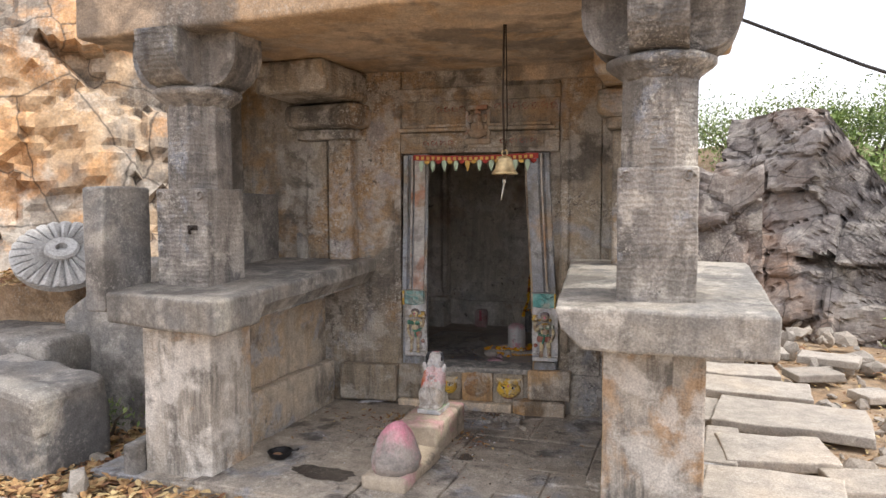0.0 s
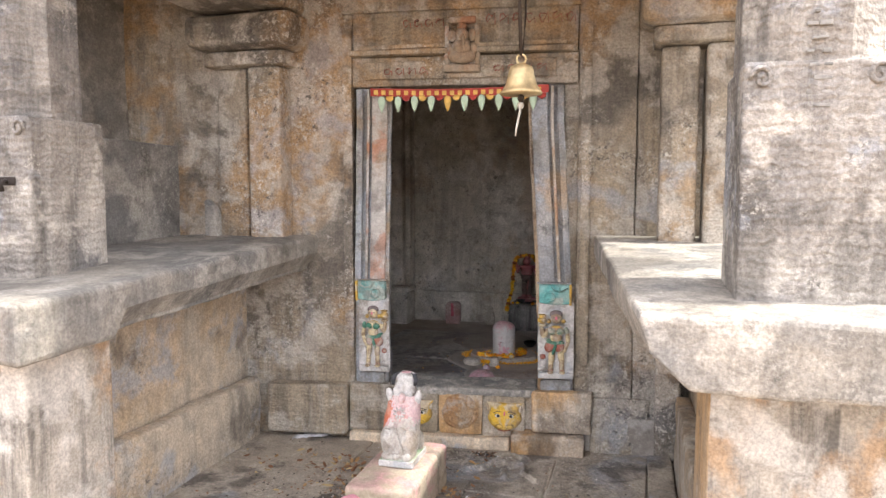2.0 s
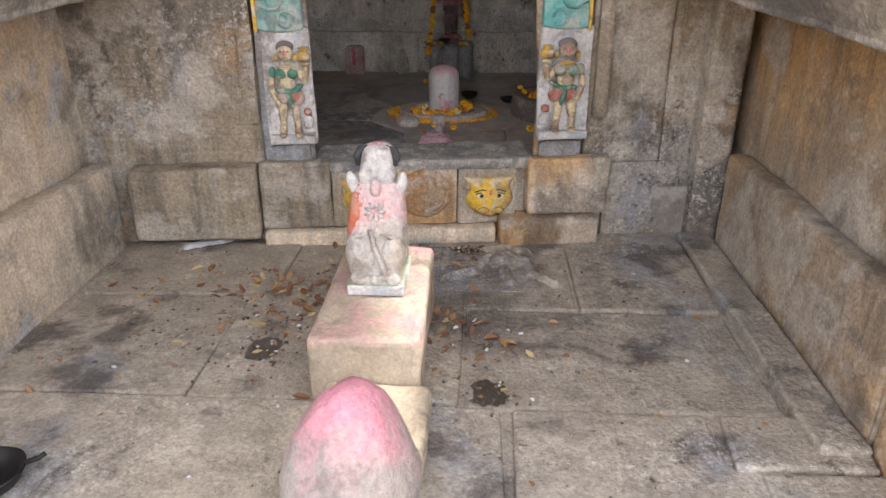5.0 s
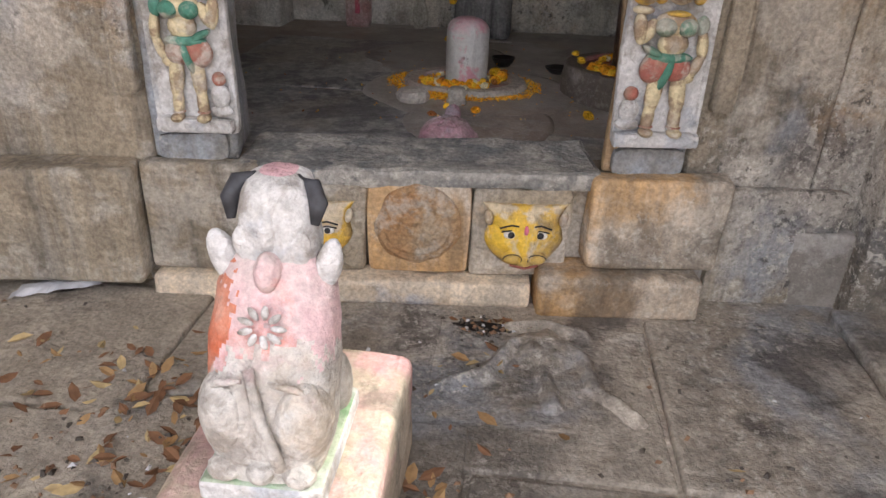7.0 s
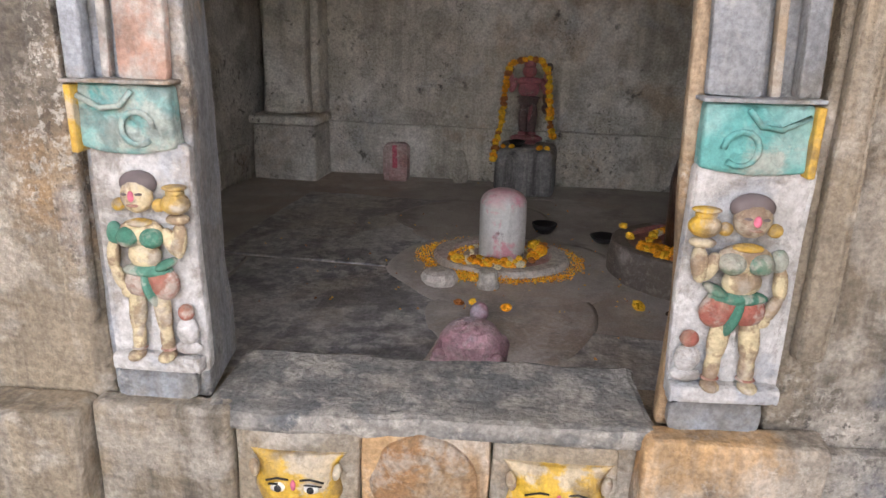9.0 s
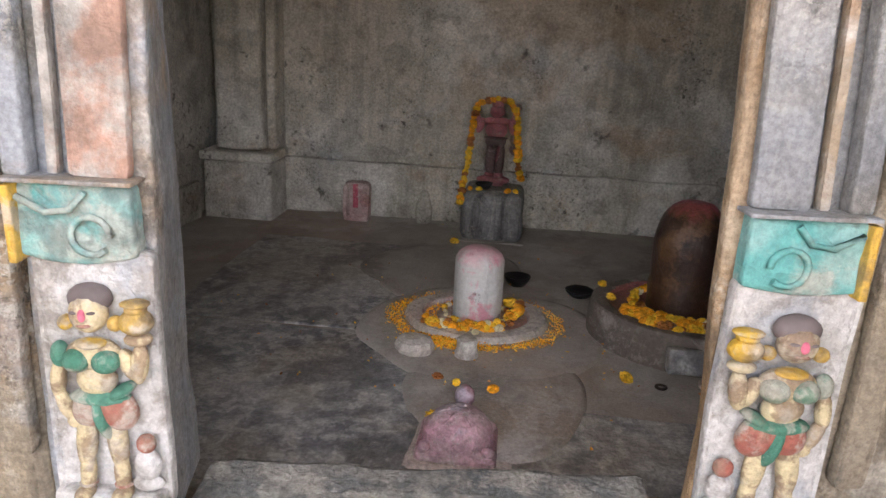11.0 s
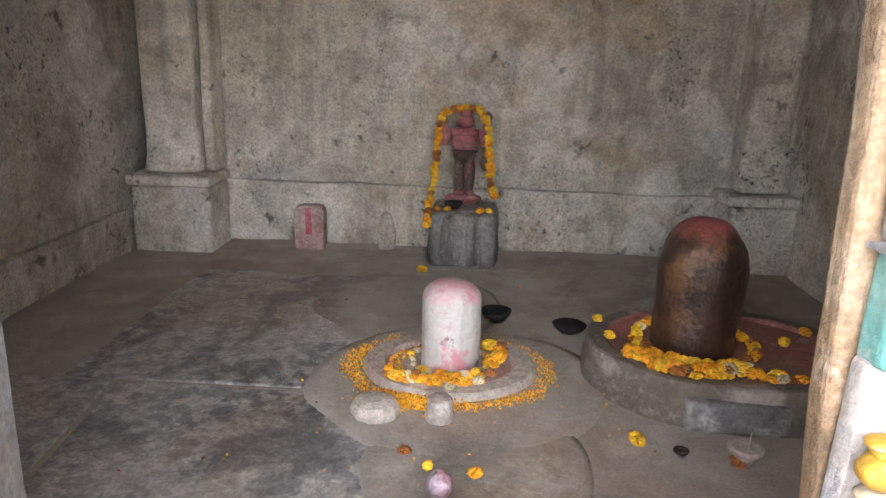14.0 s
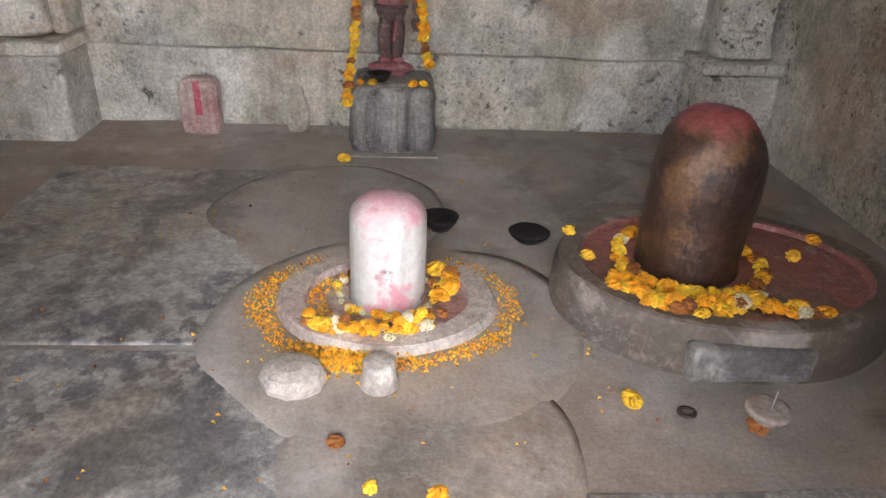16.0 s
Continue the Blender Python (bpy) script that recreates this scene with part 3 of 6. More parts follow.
for sg in (-1, 1):
    def side(name, a, b, y0, y1, z0, z1, mat, **kw):
        shift = 0.034 if sg > 0 else 0.0
        x0, x1 = sorted((sg * (a + shift), sg * (b + shift)))
        return under(frame_thing, boxpart(name, x0, x1, y0, y1, z0, z1, mat, None, warp=wide, step=0.05, **kw))
    back = 0.035 if sg > 0 else 0.197
    side("jamb", 0.385, 0.47, -0.004, back, 0.30, 1.887, M_reveal if sg > 0 else M_jambg, r=0.01, amp=0.006)
    side("jamb_band", 0.473, 0.57, 0.004, back - 0.002, 0.30, 1.887, M_jambg, r=0.008, amp=0.004)
    side("raised_band", 0.405, 0.485, -0.028, -0.006, 0.875, 1.885, M_jambg if sg > 0 else M_jambo, r=0.008, amp=0.003)
    side("moulding", 0.50, 0.515, -0.02, 0.0, 0.875, 1.88, M_jambo, r=0.006, amp=0.002)
    side("moulding", 0.535, 0.568, -0.035, 0.0, 0.875, 1.88, M_jambg, r=0.006, amp=0.003)
    side("bracket_foot", 0.40, 0.555, -0.022, -0.005, 0.309, 0.365, M_jambg, r=0.02, amp=0.01)
lintel = tagged(empty("lintel", (0, 0, 1.89)), "carved stone lintel with a moulded cornice", "lintel")
under(lintel, boxpart("beam", -0.57, 0.606, -0.012, 0.197, 1.89, 2.045, M_wall, None, r=0.012, amp=0.005))
under(lintel, boxpart("fascia", -0.50, 0.50, -0.035, -0.014, 1.925, 2.015, M_wall, None, r=0.006, amp=0.003))
under(lintel, boxpart("cornice", -0.58, 0.58, -0.06, 0.0, 2.048, 2.075, M_wall, None, r=0.008, amp=0.004))
under(lintel, boxpart("cornice", -0.55, 0.55, -0.045, 0.0, 2.078, 2.10, M_wall, None, r=0.008, amp=0.004))
under(lintel, boxpart("frieze", -0.62, 0.62, -0.03, -0.001, 2.27, 2.37, M_wall, None, r=0.01, amp=0.006))
for xx in (-0.62, 0.625):
    under(lintel, boxpart("moulding", xx, xx + 0.05, -0.03, -0.001, 0.45, 2.19, M_wall, None, r=0.012, amp=0.005))

# small seated figure in a niche over the door
bm = bmesh.new()
block(bm, -0.075, 0.115, -0.075, -0.002, 1.86, 1.90, r=0.01, amp=0.004)
for c, r3 in (((0.02, -0.05, 1.94), (0.075, 0.035, 0.04)), ((0.02, -0.055, 1.985), (0.048, 0.035, 0.05)), ((0.02, -0.06, 2.045), (0.034, 0.032, 0.036)), ((-0.03, -0.05, 2.045), (0.022, 0.012, 0.03)), ((0.07, -0.05, 2.045), (0.022, 0.012, 0.03)), ((0.03, -0.085, 2.01), (0.011, 0.014, 0.035)), ((0.02, -0.045, 2.09), (0.026, 0.025, 0.022)), ((-0.04, -0.05, 1.975), (0.02, 0.02, 0.035)), ((0.08, -0.05, 1.975), (0.02, 0.02, 0.035))):
    ball(bm, c, *r3, seg=12, amp=0.003)
block(bm, -0.07, -0.045, -0.05, -0.002, 1.9, 2.1, r=0.01, amp=0.004)
block(bm, 0.085, 0.11, -0.05, -0.002, 1.9, 2.1, r=0.01, amp=0.004)
block(bm, -0.05, 0.09, -0.05, -0.002, 2.105, 2.14, r=0.015, amp=0.006)
bmesh.ops.translate(bm, vec=(0, 0, 0.09), verts=bm.verts)
tagged(part("relief_figure", bm, M_jambo), "small worn seated figure carved over the door", "relief")

# painted writing over the door
M_redw = plain("faded_red_writing", (0.30, 0.10, 0.075), 0.85, scale=30, vary=0.4)


def scrawl(x0, x1, z, h, n, y):
    """Unreadable painted letters: short strokes of their size and colour."""
    rg = random.Random(int(x0 * 100) + 7)
    ob = empty("painted_writing", (x0, y, z))
    w = (x1 - x0) / n
    for k in range(n):
        cx = x0 + (k + 0.5) * w
        b = bmesh.new()
        st = [s * 0.5 + rg.random() * 2 for s in range(rg.randint(6, 10))]
        tube(b, [(cx + w * 0.26 * math.cos(a) - w * 0.1, y, z + h * 0.42 * math.sin(a) + h * 0.5) for a in st] + [(cx + w * 0.3, y, z + h * rg.uniform(0.4, 1)), (cx + w * 0.32, y, z + h * 0.05)], 0.0026, 4)
        under(ob, part("letter", b, M_redw, None))
    return tagged(ob, "faded red hand-painted writing on the stone", "writing", "painted writing")


scrawl(-0.30, -0.07, 2.19, 0.045, 4, -0.012)
scrawl(0.13, 0.60, 2.19, 0.06, 7, -0.012)
scrawl(-0.40, -0.15, 1.945, 0.04, 4, -0.036)
scrawl(0.17, 0.46, 1.95, 0.04, 4, -0.036)

# bunting of leaf-shaped pendants
M_bunt = plain("red_cloth_band", (0.36, 0.05, 0.04), 0.8)
M_buntg = plain("gold_print", (0.62, 0.40, 0.10), 0.6)
M_leafp = plain("pale_green_cloth", (0.42, 0.55, 0.42), 0.7, vary=0.15)
bunting = tagged(empty("door_bunting", (0, -0.05, 1.865)), "red and gold bunting with pale leaf pendants across the lintel", "bunting")
bm = bmesh.new()
n = 40
for row, (z0, z1) in enumerate(((1.84, 1.88),)):
    vs = []
    for k in range(n + 1):
        x = -0.46 + 0.92 * k / n
        sag = -0.012 * math.sin(math.pi * k / n)
        vs.append([bm.verts.new((x, -0.052 + 0.004 * math.sin(k * 1.3) - dy, zz + sag)) for zz in (z0, z1) for dy in (0, 0.003)])
    for a, b in zip(vs, vs[1:]):
        bm.faces.new((a[1], b[1], b[3], a[3]))
        bm.faces.new((a[2], b[2], b[0], a[0]))
        bm.faces.new((a[0], b[0], b[1], a[1]))
        bm.faces.new((a[3], b[3], b[2], a[2]))
under(bunting, part("band", bm, M_bunt, None))
for k in range(22):
    x = -0.44 + 0.04 * k
    under(bunting, boxpart("gold_patch", x, x + 0.022, -0.062, -0.0575, 1.845 - 0.01 * math.sin(math.pi * k / 22), 1.868 - 0.01 * math.sin(math.pi * k / 22), M_buntg, None, r=0.002, amp=0, step=1))
for k in range(10):
    x = -0.40 + 0.087 * k
    b = bmesh.new()
    lathe(b, [(0.001, -0.085), (0.012, -0.06), (0.02, -0.03), (0.016, -0.008), (0.003, 0.0)], 10, (x, -0.056, 1.837), sy=0.22)
    under(bunting, part("pendant", b, M_buntg if k in (4,) else M_leafp, None, smooth=True))
    b = bmesh.new()
    lathe(b, [(0.001, -0.03), (0.02, -0.018), (0.022, 0.0)], 10, (x + 0.043, -0.054, 1.837), sy=0.15)
    under(bunting, part("scallop", b, M_bunt if k % 2 else M_buntg, None, smooth=True))

# bell
M_brass = plain("tarnished_brass", (0.60, 0.47, 0.26), 0.5, 0.75, vary=0.3, scale=30)
M_iron = plain("rusty_iron", (0.06, 0.045, 0.035), 0.7, 0.5)
M_rope = plain("dirty_white_rope", (0.5, 0.48, 0.43), 0.9)
BX, BY = 0.525, -1.1
bell = tagged(empty("temple_bell", (BX, BY, 1.68)), "brass bell hanging on iron rods from the porch ceiling", "bell")
bm = bmesh.new()
lathe(bm, [(0.072, 1.678), (0.074, 1.684), (0.066, 1.692), (0.055, 1.71), (0.047, 1.735), (0.043, 1.758), (0.038, 1.772), (0.02, 1.78), (0.012, 1.783)], 40, (BX, BY, 0))
under(bell, part("bell_body", bm, M_brass, None, smooth=True))
bm = bmesh.new()
tube(bm, [(BX + 0.016 * math.cos(t * 0.5236), BY, 1.798 + 0.016 * math.sin(t * 0.5236)) for t in range(13)], 0.004, 8)
under(bell, part("ring", bm, M_brass, None, smooth=True))
bm = bmesh.new()
tube(bm, [(BX - 0.002, BY, 1.81), (BX - 0.012, BY + 0.004, 2.1), (BX - 0.004, BY, SOFFIT + 0.01)], 0.006, 8)
under(bell, part("rod", bm, M_iron, None))
bm = bmesh.new()
tube(bm, [(BX + 0.004, BY, 1.81), (BX + 0.012, BY + 0.01, 1.95), (BX + 0.006, BY, SOFFIT + 0.01)], 0.004, 8)
under(bell, part("rod", bm, M_iron, None))
bm = bmesh.new()
tube(bm, [(BX, BY, 1.72), (BX + 0.002, BY, 1.65)], 0.007, 8)
ball(bm, (BX, BY, 1.665), 0.012, 0.012, 0.014)
under(bell, part("clapper", bm, M_iron, None))
bm = bmesh.new()
tube(bm, [(BX, BY, 1.66), (BX - 0.004, BY, 1.62), (BX - 0.016, BY, 1.56), (BX - 0.018, BY, 1.535)], [0.005, 0.0045, 0.004, 0.002], 6)
ball(bm, (BX - 0.001, BY, 1.64), 0.011, 0.011, 0.013)
under(bell, part("rope", bm, M_rope, None))


# attendant figures on the jambs
def attendant(x, s, label, k=1.0):
    """A small painted relief of a standing figure with a pot on the raised hand. s: -1 or 1, the side of the pot."""
    mats = [M_white, M_skin, M_greenp, M_redp, M_yellow, M_hair, M_pinkp]
    bm = bmesh.new()
    block(bm, x - 0.078, x + 0.078, -0.03, -0.006, 0.37, 0.775, r=0.012, amp=0.006, mi=0)
    block(bm, x - 0.075, x + 0.075, -0.055, -0.02, 0.372, 0.405, r=0.015, amp=0.006, mi=0)
    Y = -0.045
    def e(dx, z, rx, ry, rz, mi, rot=(0, 0, 0), dy=0.0):
        ball(bm, (x + s * dx, Y + dy, z), rx, ry, rz, rot, 14, mi, 0.0012)
    # legs and feet
    for dx, lean in ((-0.022, 6), (0.018, -3)):
        e(dx, 0.495, 0.014, 0.014, 0.052, 1, (0, s * lean, 0))
        e(dx * 1.15, 0.440, 0.011, 0.012, 0.040, 1, (0, s * lean * 0.6, 0))
        e(dx * 1.25, 0.411, 0.013, 0.022, 0.009, 1, dy=-0.01)
        e(dx * 1.2, 0.421, 0.013, 0.013, 0.004, 3)
    # skirt
    e(-0.012, 0.545, 0.024, 0.02, 0.03, 3, (0, s * 12, 0))
    e(0.022, 0.545, 0.027, 0.02, 0.034, 3, (0, -s * 18, 0))
    e(0.002, 0.565, 0.04, 0.022, 0.012, 2)
    e(0.006, 0.535, 0.009, 0.022, 0.035, 2, (0, -s * 14, 0), -0.006)
    e(0.03, 0.575, 0.022, 0.02, 0.008, 2, (0, -s * 30, 0))
    # torso
    e(0.0, 0.592, 0.026, 0.018, 0.026, 1)
    e(0.0, 0.63, 0.036, 0.018, 0.026, 1)
    e(-0.018, 0.625, 0.018, 0.02, 0.018, 2, dy=-0.01)
    e(0.018, 0.625, 0.018, 0.02, 0.018, 2, dy=-0.01)
    e(0.0, 0.65, 0.02, 0.018, 0.006, 4, dy=-0.006)
    # arms: one hanging, one raised to the pot
    e(-0.044, 0.628, 0.012, 0.013, 0.02, 2)
    e(-0.05, 0.59, 0.010, 0.012, 0.032, 1, (0, s * 5, 0))
    e(-0.045, 0.55, 0.009, 0.011, 0.028, 1, (0, -s * 18, 0))
    e(-0.033, 0.525, 0.012, 0.01, 0.012, 1)
    e(0.044, 0.615, 0.012, 0.013, 0.026, 1, (0, -s * 20, 0))
    e(0.058, 0.62, 0.012, 0.012, 0.032, 1, (0, s * 6, 0), -0.004)
    e(0.057, 0.655, 0.018, 0.016, 0.009, 1)
    # head
    e(0.0, 0.695, 0.024, 0.022, 0.029, 1, dy=-0.004)
    e(0.0, 0.712, 0.028, 0.022, 0.022, 5, dy=0.004)
    e(0.0, 0.697, 0.005, 0.006, 0.009, 6, dy=-0.024)
    e(0.0, 0.682, 0.009, 0.004, 0.003, 3, dy=-0.022)
    for q in (-1, 1):
        e(q * 0.01, 0.700, 0.006, 0.004, 0.0025, 5, dy=-0.0215)
        e(q * 0.031, 0.678, 0.010, 0.012, 0.011, 4, dy=-0.002)
    # pot
    e(0.058, 0.682, 0.022, 0.02, 0.018, 4, dy=-0.004)
    e(0.058, 0.700, 0.014, 0.014, 0.008, 4, dy=-0.004)
    e(0.058, 0.708, 0.019, 0.017, 0.005, 4, dy=-0.004)
    # small companion at the feet
    e(0.056, 0.455, 0.018, 0.014, 0.026, 0)
    e(0.056, 0.49, 0.013, 0.013, 0.015, 3)
    e(0.056, 0.425, 0.022, 0.014, 0.012, 0)
    for v in bm.verts:
        v.co.x = x + (v.co.x - x) * k
    return tagged(part("guardian_relief", bm, mats), label, "relief", "guardian reliefs")


attendant(-0.458, 1, "small painted female guardian relief with a yellow pot, faded", 1.08)
attendant(0.512, -1, "small painted female guardian relief with a yellow pot, bright", 1.2)


def canopy(x, s, label):
    bm = bmesh.new()
    block(bm, x - 0.082, x + 0.078, -0.042, -0.006, 0.765, 0.868, r=0.008, amp=0.004, freq=9, step=0.02, warp=lambda p: Vector((p.x, p.y - 0.008 * math.exp(-((p.x - x - s * 0.02) ** 2 + (p.z - 0.80) ** 2) / 0.0006) + 0.007 * math.exp(-(((p.x - x + s * 0.03) * 0.7 + (p.z - 0.84)) ** 2) / 0.0002), p.z - (0.006 * math.cos((p.x - x) * 28) if p.z < 0.79 else 0))))
    # a curled leaf and a rim
    tube(bm, [(x + s * (0.025 + 0.026 * math.cos(a)), -0.05, 0.802 + 0.026 * math.sin(a)) for a in [k * 0.5 for k in range(12)]], 0.005, 6)
    tube(bm, [(x - s * 0.07, -0.044, 0.85), (x - s * 0.03, -0.05, 0.832), (x, -0.05, 0.836), (x + s * 0.02, -0.046, 0.86)], 0.005, 6)
    ob = empty("canopy_relief", (x, -0.03, 0.77))
    under(ob, part("foliage", bm, M_turq, None))
    ex = x - s * 0.085
    under(ob, boxpart("yellow_edge", min(ex, ex + s * 0.012), max(ex, ex + s * 0.012), -0.056, -0.008, 0.76, 0.866, M_yellow, None, r=0.003, amp=0.002, step=0.03))
    under(ob, boxpart("cap", x - 0.09, x + 0.085, -0.056, -0.006, 0.87, 0.876, M_jambg, None, r=0.002, amp=0.002, step=0.05))
    return tagged(ob, label, "relief", "canopy reliefs")


canopy(-0.47, 1, "turquoise painted foliage carving above the guardian relief")
canopy(0.503, -1, "turquoise painted foliage carving with a yellow edge")

# sill and the stone course under it
structure(boxpart("sill", -0.384, 0.418, -0.045, 0.197, 0.262, 0.306, M_sill, r=0.015, amp=0.009, freq=7, step=0.035), "worn speckled dark stone door sill", "sill")
course = structure(empty("plinth_course", (0, -0.05, 0)), "course of old dressed blocks below the door sill", "plinth")


def course_block(x0, x1, z0, z1, y0, mat):
    under(course, boxpart("stone_block", x0, x1, y0, -0.001, z0, z1, mat, None, r=0.014, amp=0.007, freq=6, step=0.05))


course_block(-1.045, -0.60, 0.03, 0.302, -0.10, M_wall)
course_block(-0.592, -0.335, 0.05, 0.309, -0.055, M_wall)
course_block(-0.335, -0.105, 0.05, 0.27, -0.045, M_wall)
course_block(-0.10, 0.13, 0.05, 0.275, -0.04, M_ochre)
course_block(0.135, 0.355, 0.05, 0.27, -0.045, M_wall)
course_block(0.39, 0.70, 0.09, 0.309, -0.075, M_ochre)
course_block(-0.59, 0.28, -0.02, 0.048, -0.085, M_panel)
course_block(0.285, 0.66, -0.02, 0.088, -0.115, M_ochre)
course_block(0.695, 0.98, -0.02, 0.28, -0.03, M_wall)
# lotus medallion, nearly worn flat
bm = bmesh.new()
lathe(bm, [(0.098, 0.0), (0.095, 0.008), (0.086, 0.016), (0.075, 0.0165), (0.068, 0.02), (0.045, 0.019), (0.03, 0.023), (0.005, 0.024)], 56, (0, 0, 0), 0.007, 16)
bmesh.ops.transform(bm, matrix=pose(0.013, -0.038, 0.175, 90, 0, 0), verts=bm.verts)
tagged(part("medallion", bm, M_medal), "rust-coloured worn round medallion in the stone course", "medallion")


def lion_mask(x, z, k, label):
    """A painted animal face in relief."""
    mats = [M_yellow, M_eyew, M_eyeb, M_pinkp, M_redw, M_skin]
    bm = bmesh.new()
    n, m = 22, 20
    vs = {}
    for i in range(n + 1):
        for j in range(m + 1):
            u, v = i / n * 2 - 1, j / m
            w = (0.062 + 0.034 * v) * k
            h = 0.132 * k
            px, pz = u * w, v * h
            px += 0.012 * u * math.sin(v * 6) * k
            pz -= 0.003 * k * (1 - u * u) * (1 if v > 0.95 else 0) + 0.012 * u * u * (1 - v) * -1
            d = 0.036 * (1 - abs(u) ** 3) * (0.55 + 0.45 * math.sin(math.pi * (0.2 + 0.7 * v))) + 0.004
            d *= 1 - 0.65 * v ** 4
            d += 0.016 * math.exp(-((u / 0.3) ** 2)) * (1 - v)            # muzzle
            d -= 0.007 * (math.exp(-(((u - 0.38) / 0.2) ** 2) - ((v - 0.48) / 0.12) ** 2) + math.exp(-(((u + 0.38) / 0.2) ** 2) - ((v - 0.48) / 0.12) ** 2))
            d += 0.004 * noise.noise(Vector((px * 40, pz * 40, x)))
            vs[i, j] = bm.verts.new((x + px, -0.046 - d * k, z + pz))
    for i in range(n):
        for j in range(m):
            f = bm.faces.new((vs[i, j], vs[i + 1, j], vs[i + 1, j + 1], vs[i, j + 1]))
            f.smooth = True
    # edge back to the stone
    ring = [vs[i, 0] for i in range(n + 1)] + [vs[n, j] for j in range(1, m + 1)] + [vs[i, m] for i in range(n - 1, -1, -1)] + [vs[0, j] for j in range(m - 1, 0, -1)]
    back = [bm.verts.new((v.co.x, -0.03, v.co.z)) for v in ring]
    for q in range(len(ring)):
        bm.faces.new((ring[q], back[q], back[(q + 1) % len(ring)], ring[(q + 1) % len(ring)]))
    for sg in (-1, 1):
        ex, ez = x + sg * 0.031 * k, z + 0.072 * k
        ball(bm, (ex, -0.078 * 1, ez), 0.016 * k, 0.007, 0.0105 * k, (0, sg * 8, 0), 14, 1)
        ball(bm, (ex, -0.0835, ez), 0.0075 * k, 0.004, 0.0075 * k, (0, 0, 0), 12, 2)
        tube(bm, [(ex - 0.018 * k, -0.078, ez + 0.006 * k), (ex, -0.0845, ez + 0.0115 * k), (ex + sg * 0.02 * k, -0.077, ez + 0.004 * k)], 0.0016, 5, 2)
        tube(bm, [(ex - sg * 0.02 * k, -0.08, ez + 0.018 * k), (ex, -0.083, ez + 0.023 * k), (ex + sg * 0.024 * k, -0.076, ez + 0.012 * k)], 0.002, 5, 2)
        ball(bm, (x + sg * 0.079 * k, -0.068, z + 0.105 * k), 0.009 * k, 0.012, 0.018 * k, (0, sg * 12, 0), 10, 5)
        ball(bm, (x + sg * 0.026 * k, -0.088, z + 0.022 * k), 0.022 * k, 0.014, 0.015 * k, (0, 0, 0), 12, 0)
        tube(bm, [(x + sg * (0.026 + 0.02 * math.cos(a)) * k, -0.099, z + (0.022 + 0.012 * math.sin(a)) * k) for a in [q * 0.45 for q in range(9)]], 0.0012, 4, 2)
    ball(bm, (x, -0.088, z + 0.085 * k), 0.005 * k, 0.004, 0.012 * k, (0, 0, 0), 10, 3)
    tube(bm, [(x - 0.03 * k, -0.093, z + 0.006), (x, -0.1, z + 0.002), (x + 0.03 * k, -0.093, z + 0.006)], 0.003, 5, 4)
    return tagged(part("lion_mask", bm, mats), label, "stone mask", "stone masks")


lion_mask(-0.215, 0.105, 0.95, "worn yellow painted lion face carved in the stone course")
lion_mask(0.252, 0.10, 1.05, "bright yellow painted lion face with black-rimmed eyes")

# the doorway wall stands a little askew to the room behind it
ASKEW = pose(0.02, 0.03, 0, 0, 0, 6.5)
for ob in list(scene.objects):
    if ob.parent is None and ob.name.split(".")[0] in ("wall_north", "door_frame", "lintel", "relief_figure", "painted_writing", "door_bunting", "guardian_relief", "canopy_relief", "sill", "plinth_course", "medallion", "lion_mask"):
        ob.matrix_basis = ASKEW @ ob.matrix_basis

# ---- porch things ----
M_pinkst = stone("pink_powdered_stone", [(0.43, 0.355, 0.265), (0.36, 0.30, 0.225), (0.48, 0.41, 0.32)], 5, bump=0.45, stains=(((0.56, 0.27, 0.31), 4, 0.65, 0.6), (DARK, 9, 0.66, 0.6)), top=((0.55, 0.29, 0.31), 0.17, 0.225), mottle=0.6, speck=0.2)
ped = tagged(empty("pedestal", (-0.03, -0.72, 0)), "pale stone pedestal stained with pink powder", "pedestal")
under(ped, boxpart("block", -0.175, 0.1, -1.06, -0.505, -0.01, 0.186, M_pinkst, None, r=0.018, amp=0.007, step=0.04))
under(ped, boxpart("step", -0.13, 0.125, -1.62, -1.065, -0.01, 0.07, M_pinkst, None, r=0.02, amp=0.01, step=0.05))

M_nandi = stone("white_painted_statue", [(0.55, 0.53, 0.49), (0.46, 0.42, 0.37), (0.60, 0.58, 0.54)], 14, bump=0.5, stains=(((0.25, 0.22, 0.19), 26, 0.58, 0.6), ((0.45, 0.36, 0.26), 9, 0.6, 0.5)), top=((0.60, 0.34, 0.37), 0.36, 0.46), mottle=0.6, speck=0.2)
M_nandip = stone("pink_red_powdered_statue", [(0.60, 0.42, 0.42), (0.58, 0.50, 0.47), (0.60, 0.33, 0.36)], 14, bump=0.35, stains=(((0.55, 0.16, 0.10), 8, 0.62, 0.6),), mottle=0.6, speck=0.2)
M_ngreen = stone("faded_green_paint", [(0.22, 0.36, 0.20), (0.40, 0.46, 0.34), (0.5, 0.5, 0.46)], 18, bump=0.25, mottle=0.6, speck=0.2)


M_horn = plain("flaking_black_paint", (0.035, 0.036, 0.042), 0.7, vary=0.6, scale=40)
M_nred = stone("orange_red_powdered_statue", [(0.52, 0.13, 0.06), (0.55, 0.24, 0.16), (0.56, 0.42, 0.36)], 16, bump=0.4, stains=(((0.55, 0.50, 0.45), 20, 0.6, 0.7),), mottle=0.6, speck=0.2)


